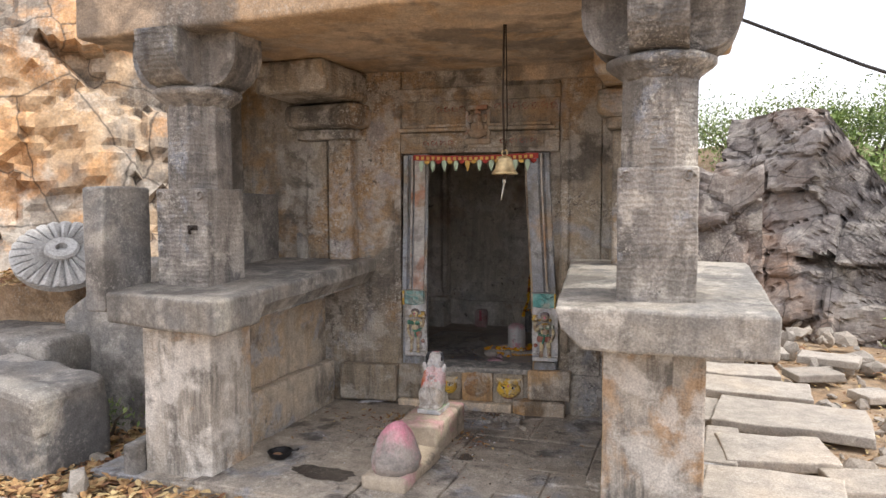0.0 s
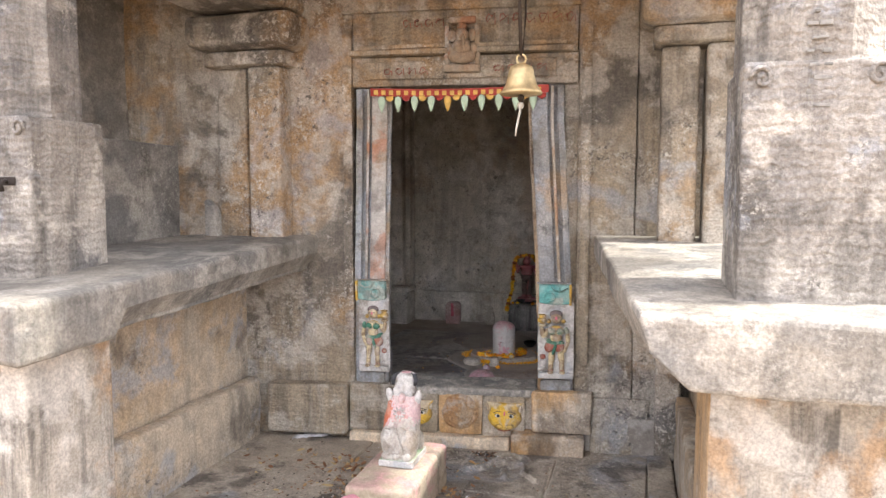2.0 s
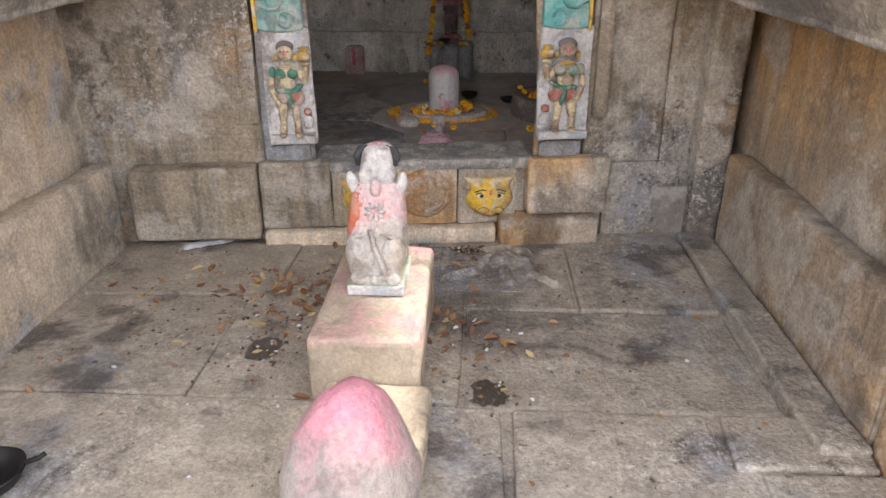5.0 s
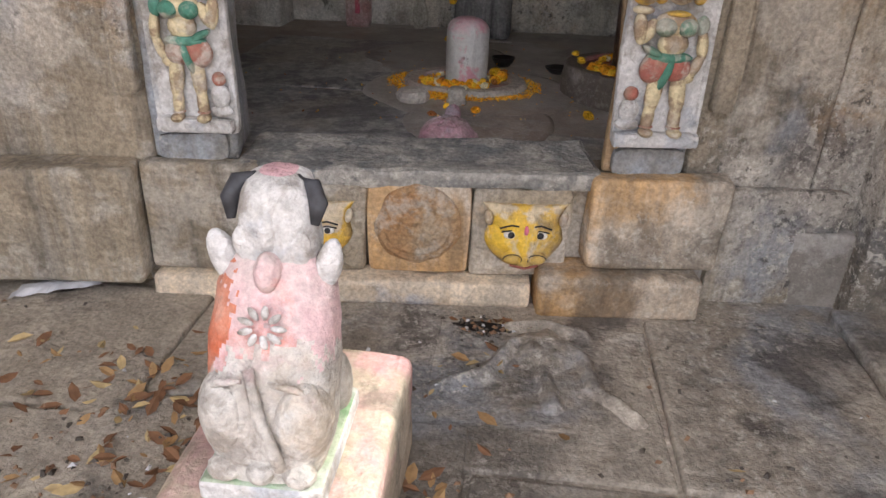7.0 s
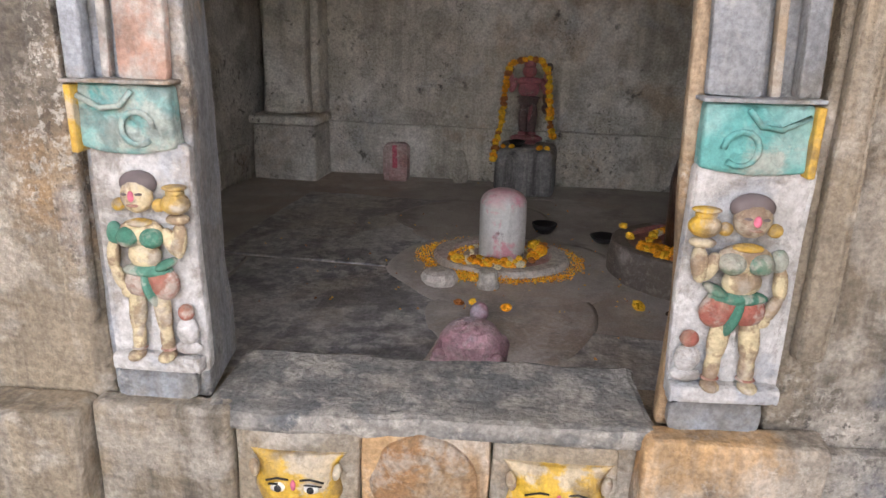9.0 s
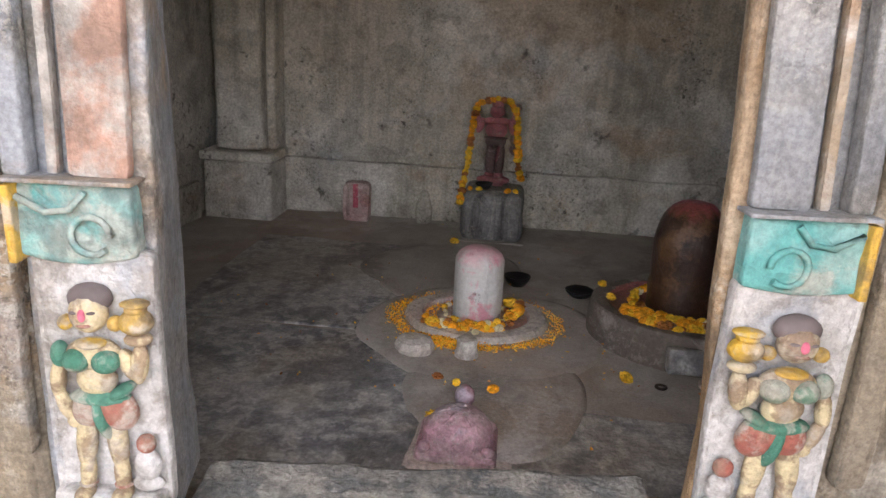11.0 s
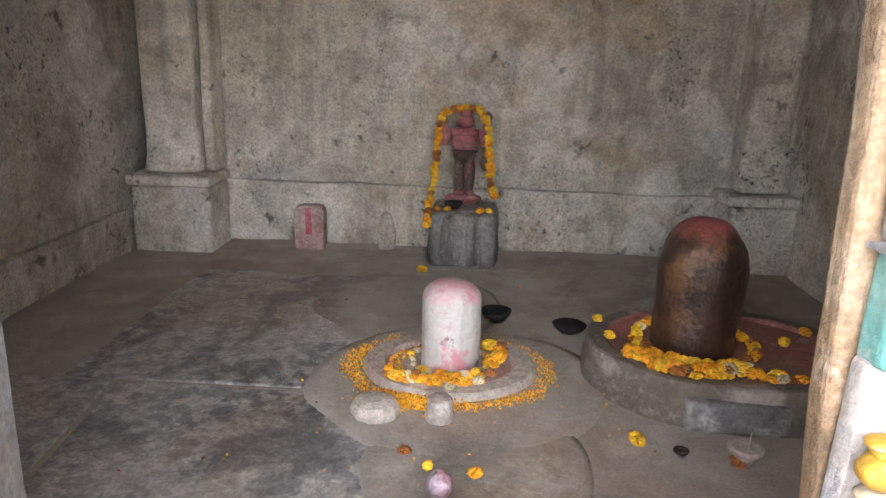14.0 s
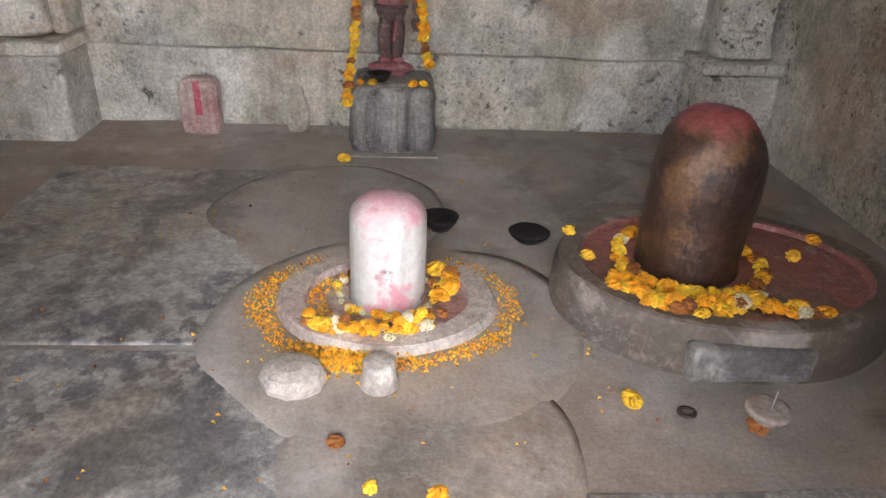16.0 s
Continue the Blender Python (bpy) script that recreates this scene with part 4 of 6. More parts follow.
def seated_bull(x, y, z):
    mats = [M_nandi, M_nandip, M_ngreen, M_horn, M_white, M_nred]
    bm = bmesh.new()
    block(bm, x - 0.078, x + 0.078, y - 0.095, y + 0.11, z, z + 0.03, r=0.006, amp=0.003, mi=4)
    bm.normal_update()
    for f in bm.faces:
        if f.normal.z > 0.8:
            f.material_index = 2

    def loft(prof, seg, sub, e1, e2, paint):
        rows = []
        for k in range((len(prof) - 1) * sub + 1):
            i, u = min(k // sub, len(prof) - 2), (k - min(k // sub, len(prof) - 2) * sub) / sub
            u = u * u * (3 - 2 * u) * 0.5 + u * 0.5
            rows.append([a + (c - a) * u for a, c in zip(prof[i], prof[i + 1])])
        rings = []
        for hh, dy, rx, ry in rows:
            ring = []
            for s in range(seg):
                a = 2 * math.pi * s / seg
                c, sn = math.cos(a), math.sin(a)
                q = Vector((x + rx * math.copysign(abs(c) ** e1, c), y + dy + ry * math.copysign(abs(sn) ** e2, sn), z + hh))
                ring.append(bm.verts.new(shape_noise(q, 24, 0.0022)))
            rings.append(ring)
        for a, b in zip(rings, rings[1:]):
            for s in range(seg):
                f = bm.faces.new((a[s], a[(s + 1) % seg], b[(s + 1) % seg], b[s]))
                f.smooth = True
                f.material_index = paint(f.calc_center_median() - Vector((x, y, z)))
        bm.faces.new(rings[-1]).smooth = True

    def body_paint(p):
        w = noise.noise(p * 30) * 0.022 + noise.noise(p * 120) * 0.02
        if p.x + w < -0.048 and 0.13 < p.z + w < 0.25:
            return 5
        if p.z + w * 1.6 > 0.20 - 0.4 * abs(p.x):
            return 1
        return 0

    # body, leaning forward and up, broad at the shoulders
    loft([(0.028, -0.03, 0.066, 0.055), (0.06, -0.026, 0.076, 0.062), (0.11, -0.014, 0.079, 0.066), (0.16, 0.0, 0.078, 0.060), (0.20, 0.015, 0.076, 0.052), (0.235, 0.03, 0.072, 0.048), (0.262, 0.042, 0.058, 0.042), (0.275, 0.05, 0.042, 0.036)], 120, 9, 0.72, 0.85, body_paint)
    # haunches, hooves, tail, rope
    for sg in (-1, 1):
        ball(bm, (x + sg * 0.042, y - 0.042, z + 0.09), 0.038, 0.046, 0.068, (14, sg * 8, 0), 18, 0, 0.002)
        ball(bm, (x + sg * 0.046, y - 0.078, z + 0.042), 0.022, 0.018, 0.016, (0, 0, 0), 12, 0, 0.002)
        ball(bm, (x + sg * 0.055, y + 0.075, z + 0.06), 0.02, 0.03, 0.05, (0, 0, 0), 12, 0, 0.002)
        tube(bm, [(x + sg * 0.075, y - 0.03, z + 0.085), (x + sg * 0.07, y - 0.056, z + 0.13), (x + sg * 0.045, y - 0.07, z + 0.158), (x + sg * 0.015, y - 0.073, z + 0.165)], [0.004, 0.0045, 0.0045, 0.003], 6, 0)
    ball(bm, (x, y - 0.083, z + 0.046), 0.019, 0.016, 0.018, (0, 0, 0), 12, 0, 0.002)
    tube(bm, [(x - 0.012, y - 0.06, z + 0.172), (x + 0.004, y - 0.083, z + 0.13), (x + 0.022, y - 0.094, z + 0.09), (x + 0.028, y - 0.09, z + 0.06)], [0.007, 0.0075, 0.008, 0.007], 8, 0)
    # hump and lotus on the back
    ball(bm, (x, y + 0.0, z + 0.262), 0.016, 0.022, 0.024, (0, 0, 0), 14, 1, 0.002)
    for k in range(9):
        a = k * math.pi * 2 / 9
        ball(bm, (x + 0.02 * math.cos(a), y - 0.037 + 0.006 * math.sin(a), z + 0.213 + 0.016 * math.sin(a)), 0.010, 0.0025, 0.0045, (0, -math.degrees(a), 0), 8, 4)
    # head: blocky, tapered to a flat crown, with folds below
    loft([(0.258, 0.05, 0.05, 0.04), (0.285, 0.05, 0.050, 0.042), (0.315, 0.05, 0.046, 0.044), (0.34, 0.055, 0.042, 0.042), (0.355, 0.06, 0.036, 0.035), (0.362, 0.063, 0.022, 0.022)], 40, 4, 0.8, 0.85, lambda p: 4)
    ball(bm, (x, y + 0.1, z + 0.31), 0.03, 0.045, 0.032, (20, 0, 0), 14, 4, 0.002)
    ball(bm, (x - 0.003, y + 0.014, z + 0.305), 0.015, 0.012, 0.03, (0, 0, 0), 12, 4, 0.003)
    for sg in (-1, 1):
        ball(bm, (x + sg * 0.03, y + 0.019, z + 0.285), 0.017, 0.010, 0.024, (0, sg * 8, 0), 10, 4, 0.003)
        ball(bm, (x + sg * 0.063, y + 0.03, z + 0.262), 0.016, 0.016, 0.034, (0, sg * 16, 0), 14, 4, 0.004)
        tube(bm, [(x + sg * 0.024, y + 0.055, z + 0.356), (x + sg * 0.044, y + 0.045, z + 0.352), (x + sg * 0.052, y + 0.036, z + 0.334), (x + sg * 0.049, y + 0.028, z + 0.312)], [0.005, 0.010, 0.011, 0.005], 10, 3)
    for v in bm.verts:
        if v.co.z > z + 0.03:
            v.co.z = z + 0.03 + (v.co.z - z - 0.03) * 1.03
    return tagged(part("bull_statue", bm, mats), "white painted seated bull statue with pink powder, on the pedestal", "statue")


seated_bull(-0.035, -0.75, 0.186)

M_pinkrock = stone("pink_topped_grey_stone", [(0.36, 0.32, 0.29), (0.27, 0.25, 0.23), (0.50, 0.30, 0.31)], 7, bump=0.6, stains=(((0.14, 0.13, 0.12), 9, 0.58, 0.6),), top=((0.64, 0.25, 0.32), 0.20, 0.30), mottle=0.6, speck=0.2)
bm = bmesh.new()
lathe(bm, [(0.118, 0.0), (0.125, 0.05), (0.12, 0.09), (0.108, 0.13), (0.092, 0.165), (0.072, 0.2), (0.052, 0.232), (0.03, 0.252), (0.01, 0.26)], 36, (0.0, -1.43, 0.065), 0.014, 9, 1.06, 1.3)
for sg in (-1, 1):
    ball(bm, (sg * 0.06, -1.52, 0.10), 0.045, 0.05, 0.045, amp=0.004)
ball(bm, (0.01, -1.555, 0.085), 0.03, 0.03, 0.03, amp=0.004)
tagged(part("worn_stone_figure", bm, M_pinkrock, smooth=True), "eroded grey stone figure powdered pink on top", "statue")

# black iron bowl
M_soot = plain("sooty_iron", (0.018, 0.017, 0.018), 0.55, 0.4)
M_ash = plain("dried_offering", (0.25, 0.15, 0.09), 0.9, scale=60)
bowl = tagged(empty("oil_bowl", (-0.775, -1.385, 0)), "sooty black iron bowl with dried remains on the floor", "bowl")
bm = bmesh.new()
lathe(bm, [(0.035, 0.002), (0.06, 0.02), (0.072, 0.045), (0.075, 0.05), (0.069, 0.05), (0.062, 0.035), (0.04, 0.018), (0.005, 0.015)], 28, (-0.775, -1.385, 0), 0.002, 20)
under(bowl, part("bowl_body", bm, M_soot, None, smooth=True))
bm = bmesh.new()
tube(bm, [(-0.72, -1.36, 0.045), (-0.685, -1.345, 0.052), (-0.675, -1.338, 0.058)], 0.006, 8)
under(bowl, part("handle", bm, M_soot, None))
bm = bmesh.new()
ball(bm, (-0.775, -1.405, 0.03), 0.035, 0.02, 0.012, amp=0.006)
under(bowl, part("remains", bm, M_ash, None))

# crumpled paper
M_paper = plain("dirty_white_paper", (0.55, 0.55, 0.57), 0.8)
bm = bmesh.new()
pv = {}
for i in range(15):
    for j in range(4):
        pv[i, j] = bm.verts.new((-0.85 + i * 0.0135, -0.21 + i * 0.0075 + j * 0.018, 0.008 + 0.022 * abs(noise.noise(Vector((i * 0.4, j * 0.7, 1)))) + 0.006 * (j % 2)))
for i in range(14):
    for j in range(3):
        bm.faces.new((pv[i, j], pv[i + 1, j], pv[i + 1, j + 1], pv[i, j + 1]))
tagged(part("paper_scrap", bm, M_paper), "crumpled strip of white paper on the porch floor", "paper")

# small stele and chip on the bench
tagged(boxpart("stele", -1.36, -1.28, -0.2, -0.15, BENCH, BENCH + 0.24, M_boulder, r=0.02, amp=0.006, step=0.03, warp=lambda p: Vector((p.x, p.y, p.z - 0.08 * max(0, (p.x + 1.32)) / 0.04 * (1 if p.z > BENCH + 0.12 else 0)))), "small upright blue-grey stone stele on the bench", "stele")
tagged(boxpart("stone_chip", -1.13, -1.0, -0.56, -0.46, BENCH, BENCH + 0.022, M_ochre, r=0.008, amp=0.006, step=0.03), "flat buff stone chip lying on the bench", "stone")

# ---- inner room ----
M_lwhite = stone("white_lingam_stone", [(0.66, 0.65, 0.63), (0.60, 0.58, 0.55), (0.70, 0.69, 0.68)], 9, rough=0.55, bump=0.15, stains=(((0.68, 0.22, 0.28), 13, 0.62, 0.75), ((0.08, 0.06, 0.05), 30, 0.7, 0.7)), streak=0.35, top=((0.72, 0.36, 0.41), 0.385, 0.445), mottle=0.35, speck=0.12)
M_lbrown = stone("oiled_dark_lingam_stone", [(0.062, 0.031, 0.021), (0.038, 0.021, 0.017), (0.09, 0.044, 0.024)], 7, rough=0.34, bump=0.3, speck=0.05, streak=0.12, stains=(((0.24, 0.13, 0.06), 9, 0.6, 0.6),), top=((0.62, 0.10, 0.16), 0.58, 0.655))
M_lpink = stone("pink_smeared_stone", [(0.50, 0.10, 0.15), (0.38, 0.07, 0.10), (0.22, 0.06, 0.07)], 10, rough=0.5, bump=0.15)
M_lpink2 = stone("pale_pink_smear", [(0.68, 0.30, 0.34), (0.66, 0.50, 0.49), (0.62, 0.36, 0.38)], 14, rough=0.6, bump=0.15)
M_yoni = stone("pink_washed_yoni_stone", [(0.46, 0.36, 0.33), (0.42, 0.27, 0.26), (0.40, 0.36, 0.32)], 9, rough=0.6, bump=0.3, stains=(((0.30, 0.13, 0.12), 11, 0.62, 0.6),))
M_yonir = stone("red_stained_yoni_stone", [(0.34, 0.13, 0.12), (0.26, 0.10, 0.085), (0.22, 0.14, 0.11)], 8, rough=0.5, bump=0.3)
M_rim = stone("pale_yoni_rim", [(0.48, 0.44, 0.39), (0.42, 0.38, 0.34), (0.44, 0.35, 0.31)], 8, rough=0.7, bump=0.3)
M_mar = plain("marigold_petal", (0.82, 0.36, 0.01), 0.75, vary=0.35, scale=70)
M_mar2 = plain("yellow_petal", (0.86, 0.52, 0.03), 0.75, vary=0.3, scale=70)
M_mar3 = plain("withered_petal", (0.32, 0.12, 0.03), 0.85, vary=0.4, scale=70)
M_jas = plain("jasmine_bud", (0.66, 0.60, 0.42), 0.75, vary=0.25, scale=60)


def lingam(x, y, rad, z0, z1, body, cap, label, sx=1.0, dome=0.62):
    bm = bmesh.new()
    h = z1 - z0
    r0 = rad * dome
    prof = [(rad * 0.95, 0.0), (rad, 0.015)] + [(rad, 0.015 + (h - r0 - 0.015) * k / 6) for k in range(1, 7)]
    for k in range(1, 11):
        a = k / 10 * math.pi / 2
        prof.append((rad * max(0.01, math.cos(a)) ** 0.85, h - r0 + r0 * math.sin(a)))
    lathe(bm, prof, 44, (x, y, z0), cap, 7, sx)
    ob = part("lingam", bm, body, smooth=True)
    return tagged(ob, label, "lingam", "lingams")


AX, AY = 0.044, 1.235
BX2, BY2 = 0.69, 1.245
lingam(AX, AY, 0.079, FLOOR2, 0.437, M_lwhite, 0.002, "white lingam smeared with pink powder on a low yoni")
lingam(BX2, BY2, 0.112, 0.27, 0.632, M_lbrown, 0.008, "dark oiled stone lingam with pink powder on top", 0.98, 1.25)


def yoni(cx, cy, rx, ry, z0, z1, rim, bed, outer, label, ox, oy, rr):
    """A low round base with a raised rim round a sunken bed, and a spout."""
    ob = empty("yoni_base", (cx, cy, z0))
    bm = bmesh.new()
    lathe(bm, [(1.0, z0), (0.995, z0 + (z1 - z0) * 0.6), (0.97, z1 - 0.004), (0.95, z1), (rr + 0.03, z1), (rr + 0.01, z1 - 0.004), (rr, z1 - 0.016), (0.01, z1 - 0.016)], 72, (cx, cy, 0), 0.0, 1, rx, ry)
    for v in bm.verts:
        v.co += noise.noise_vector(v.co * 11) * 0.004
    for f in bm.faces:
        c = f.calc_center_median()
        q = math.hypot((c.x - cx) / rx, (c.y - cy) / ry)
        f.material_index = 2 if c.z < z1 - 0.02 and q > rr + 0.05 else (1 if q < rr + 0.02 else 0)
    under(ob, part("base_ring", bm, [rim, bed, outer], None))
    return tagged(ob, label, "yoni base", "yoni bases")


yoni(AX, AY - 0.015, 0.235, 0.20, FLOOR2 - 0.004, 0.214, M_rim, M_yoni, M_rim, "low pale ring-shaped yoni base washed with pink", 0, 0, 0.72)
yoni(0.77, 1.24, 0.37, 0.285, FLOOR2 - 0.004, 0.295, M_cem, M_yonir, M_cem, "round cement yoni base with a red-stained bed", 0, 0, 0.82)
tagged(boxpart("stone_facing", 0.60, 0.84, 0.945, 0.985, FLOOR2 + 0.005, 0.262, M_dkfl, r=0.012, amp=0.008, step=0.04), "dark stone facing let into the cement base", "stone")


def apron(cx, cy, rx, ry, h, mat, label):
    bm = bmesh.new()
    lathe(bm, [(1.06, -0.02), (1.0, h * 0.7), (0.93, h), (0.01, h + 0.002)], 60, (cx, cy, FLOOR2), 0, 1, rx, ry)
    for v in bm.verts:
        if v.co.z > FLOOR2 - 0.005:
            v.co += Vector((1, 1, 0)) * noise.noise(v.co * 4) * 0.05 + noise.noise_vector(v.co * 9) * 0.003
    return structure(part("cement_apron", bm, mat, smooth=True), label, "floor")


apron(0.06, 1.15, 0.37, 0.37, 0.011, M_infl, "smoothed pale cement apron round the white lingam")
apron(0.12, 0.74, 0.24, 0.30, 0.009, M_infl, "worn cement patch between the tortoise and the lingam")
apron(-0.12, 1.7, 0.3, 0.34, 0.008, M_infl, "worn cement patch before the idol stand")

# large dark flagstones of the inner floor
flags = structure(empty("floor_flagstones", (-0.55, 1.2, FLOOR2)), "dark worn flagstones let into the cement floor", "floor")
def flag(x0, x1, y0, y1, sk):
    under(flags, boxpart("flagstone", x0, x1, y0, y1, FLOOR2 - 0.05, FLOOR2 + 0.005, M_dkfl, None, r=0.008, amp=0.004, freq=5, step=0.05, warp=lambda p: Vector((p.x + sk * (p.y - y0), p.y, p.z))))
flag(-0.96, -0.14, 1.075, 2.0, 0.02)
flag(-0.72, 0.06, 0.23, 1.06, -0.10)
flag(-1.10, -0.735, 0.23, 1.06, -0.10)
flag(0.16, 0.92, 0.20, 0.70, 0.02)

# wall plinth and corner pilasters
structure(boxpart("wall_ledge", -1.36, 1.395, 2.455, 2.498, FLOOR2, 0.452, M_inner, r=0.015, amp=0.008, step=0.05), "low plastered ledge along the back wall", "ledge")
structure(boxpart("wall_ledge_west", -1.368, -1.335, 0.21, 2.2, FLOOR2, 0.36, M_inner, r=0.015, amp=0.008), "low plastered ledge along the side wall", "ledge")


def corner_pilaster(x0, x1, y0, label):
    ob = empty("corner_pilaster", ((x0 + x1) / 2, 2.4, FLOOR2))
    w = (x1 - x0)
    under(ob, boxpart("base", x0, x1, y0, 2.453, FLOOR2 - 0.01, 0.455, M_inner, None, r=0.014, amp=0.006, step=0.04))
    under(ob, boxpart("base_cap", x0 - 0.012, x1 + 0.012, y0 - 0.012, 2.453, 0.458, 0.50, M_inner, None, r=0.012, amp=0.005, step=0.04))
    under(ob, boxpart("shaft", x0 + 0.05, x1 - 0.06, y0 + 0.06, 2.497, 0.503, 2.395, M_inner, None, r=0.02, amp=0.006))
    under(ob, boxpart("shaft_foot", x0 + 0.03, x1 - 0.04, y0 + 0.03, 2.45, 0.503, 0.62, M_inner, None, r=0.03, amp=0.006, warp=lambda p: Vector((p.x + (0.03 if p.x < (x0 + x1) / 2 else -0.03) * (p.z - 0.5) / 0.12, p.y + 0.03 * (p.z - 0.5) / 0.12, p.z))))
    under(ob, boxpart("side_strip", x1 - 0.055, x1 - 0.012, y0 + 0.12, 2.497, 0.503, 2.395, M_inner, None, r=0.012, amp=0.005))
    return tagged(ob, label, "pilaster", "corner pilasters")


corner_pilaster(-1.33, -1.0, 2.22, "pale plastered corner pilaster with a square base")
corner_pilaster(1.10, 1.39, 2.26, "dim plastered corner pilaster with a square base")

# standing idol on a blackened pedestal
M_black = stone("oil_blackened_stone", [(0.17, 0.168, 0.17), (0.24, 0.235, 0.225), (0.11, 0.11, 0.115)], 6, rough=0.6, bump=0.4, streak=1.0)
stand = tagged(empty("idol_stand", (0.045, 2.3, FLOOR2)), "oil-blackened upright stone block with streaks", "pedestal")
under(stand, boxpart("block", -0.098, 0.19, 2.16, 2.452, FLOOR2 - 0.01, 0.412, M_black, None, r=0.045, amp=0.006, step=0.03))
under(stand, boxpart("mortar_skirt", -0.11, 0.2, 2.14, 2.2, FLOOR2 - 0.01, FLOOR2 + 0.006, M_infl, None, r=0.008, amp=0.008, step=0.04))
M_idol = stone("maroon_powdered_idol_stone", [(0.34, 0.10, 0.12), (0.22, 0.08, 0.085), (0.52, 0.18, 0.22)], 16, rough=0.55, bump=0.25)
M_idold = stone("dark_idol_stone", [(0.10, 0.055, 0.05), (0.07, 0.045, 0.04), (0.15, 0.10, 0.09)], 18, rough=0.5, bump=0.3)
bm = bmesh.new()
IX, IY = 0.036, 2.33
for dx, z, rx, ry, rz, mi, rot in ((0, 0.405, 0.055, 0.03, 0.02, 0, 0), (-0.014, 0.50, 0.017, 0.02, 0.085, 1, -2), (0.016, 0.50, 0.017, 0.02, 0.085, 1, 2), (-0.014, 0.43, 0.016, 0.026, 0.012, 0, 0), (0.016, 0.43, 0.016, 0.026, 0.012, 0, 0), (0, 0.585, 0.034, 0.024, 0.03, 1, 0), (0, 0.64, 0.036, 0.024, 0.045, 0, 0), (0, 0.675, 0.045, 0.022, 0.02, 0, 0), (0, 0.72, 0.024, 0.024, 0.03, 0, 0), (0, 0.755, 0.02, 0.02, 0.03, 0, 0), (-0.052, 0.655, 0.013, 0.016, 0.035, 0, 20), (-0.062, 0.68, 0.012, 0.014, 0.035, 0, -15), (-0.066, 0.725, 0.014, 0.014, 0.022, 1, 0), (0.052, 0.65, 0.013, 0.016, 0.04, 0, -15), (0.06, 0.59, 0.012, 0.014, 0.035, 1, -10), (0.066, 0.55, 0.02, 0.014, 0.026, 1, 0), (0.06, 0.70, 0.012, 0.013, 0.032, 0, 12), (0.064, 0.74, 0.013, 0.013, 0.02, 1, 0), (0, 0.60, 0.04, 0.027, 0.007, 1, 0), (0.01, 0.53, 0.008, 0.026, 0.05, 0, 6)):
    ball(bm, (IX + dx * 1.4, IY, z), rx * 1.45, ry * 1.2, rz * 1.06, (0, rot, 0), 14, mi, 0.0015)
block(bm, IX - 0.05, IX + 0.05, IY - 0.03, IY + 0.04, 0.378, 0.42, r=0.012, amp=0.004, step=0.04, mi=0)
bmesh.ops.translate(bm, vec=(0, 0, 0.03), verts=bm.verts)
tagged(part("standing_idol", bm, [M_idol, M_idold]), "dark standing stone idol smeared pink, against a back slab", "statue")


def flower(bm, c, r, mi, rg):
    """A marigold head: a ruffled flattened ball."""
    n, m = 12, 6
    rings = []
    ph = rg.random() * 6
    tilt = pose(0, 0, 0, rg.uniform(-35, 35), rg.uniform(-35, 35), 0)
    for j in range(m):
        a = (j + 0.35) / m * math.pi
        ring = []
        for i in range(n):
            q = r * (1 + (0.2 if (i + j) % 2 else -0.14) + rg.uniform(-0.08, 0.08))
            v = Vector((q * math.sin(a) * math.cos(2 * math.pi * i / n + ph), q * math.sin(a) * math.sin(2 * math.pi * i / n + ph), -0.8 * r * math.cos(a)))
            ring.append(bm.verts.new(Vector(c) + tilt @ v))
        rings.append(ring)
    for a, b in zip(rings, rings[1:]):
        for i in range(n):
            bm.faces.new((a[i], a[(i + 1) % n], b[(i + 1) % n], b[i])).material_index = mi
    bm.faces.new(rings[-1]).material_index = mi


FL = [M_mar, M_mar2, M_mar3, M_jas]


def garland(name, pts, r, label, mixw=(5, 4, 1, 0), gap=1.15, seed=3, jit=0.25):
    rg = random.Random(seed)
    ob = empty(name, pts[0])
    seq = []
    for a, b in zip(pts, pts[1:]):
        a, b = Vector(a), Vector(b)
        k = max(1, int((b - a).length / (r * gap)))
        seq += [a + (b - a) * i / k for i in range(k)]
    bm = bmesh.new()
    tube(bm, [Vector(p) for p in pts], 0.0015, 5)
    under(ob, part("string", bm, M_rope, None))
    for p in seq:
        bm = bmesh.new()
        rr = r * rg.uniform(0.75, 1.25)
        flower(bm, p + Vector((rg.uniform(-1, 1), rg.uniform(-1, 1), rg.uniform(-0.4, 0.6))) * r * jit, rr, rg.choices(range(4), mixw)[0], rg)
        under(ob, part("flower_head", bm, FL, None))
    return tagged(ob, label, "garland", "flower garlands")


def arc(cx, cy, rx, ry, a0, a1, z, n=24, wob=0.0):
    return [(cx + rx * math.cos(radians(a0 + (a1 - a0) * k / n)) * (1 + wob * math.sin(k * 1.7)), cy + ry * math.sin(radians(a0 + (a1 - a0) * k / n)) * (1 + wob * math.cos(k * 2.1)), z) for k in range(n + 1)]


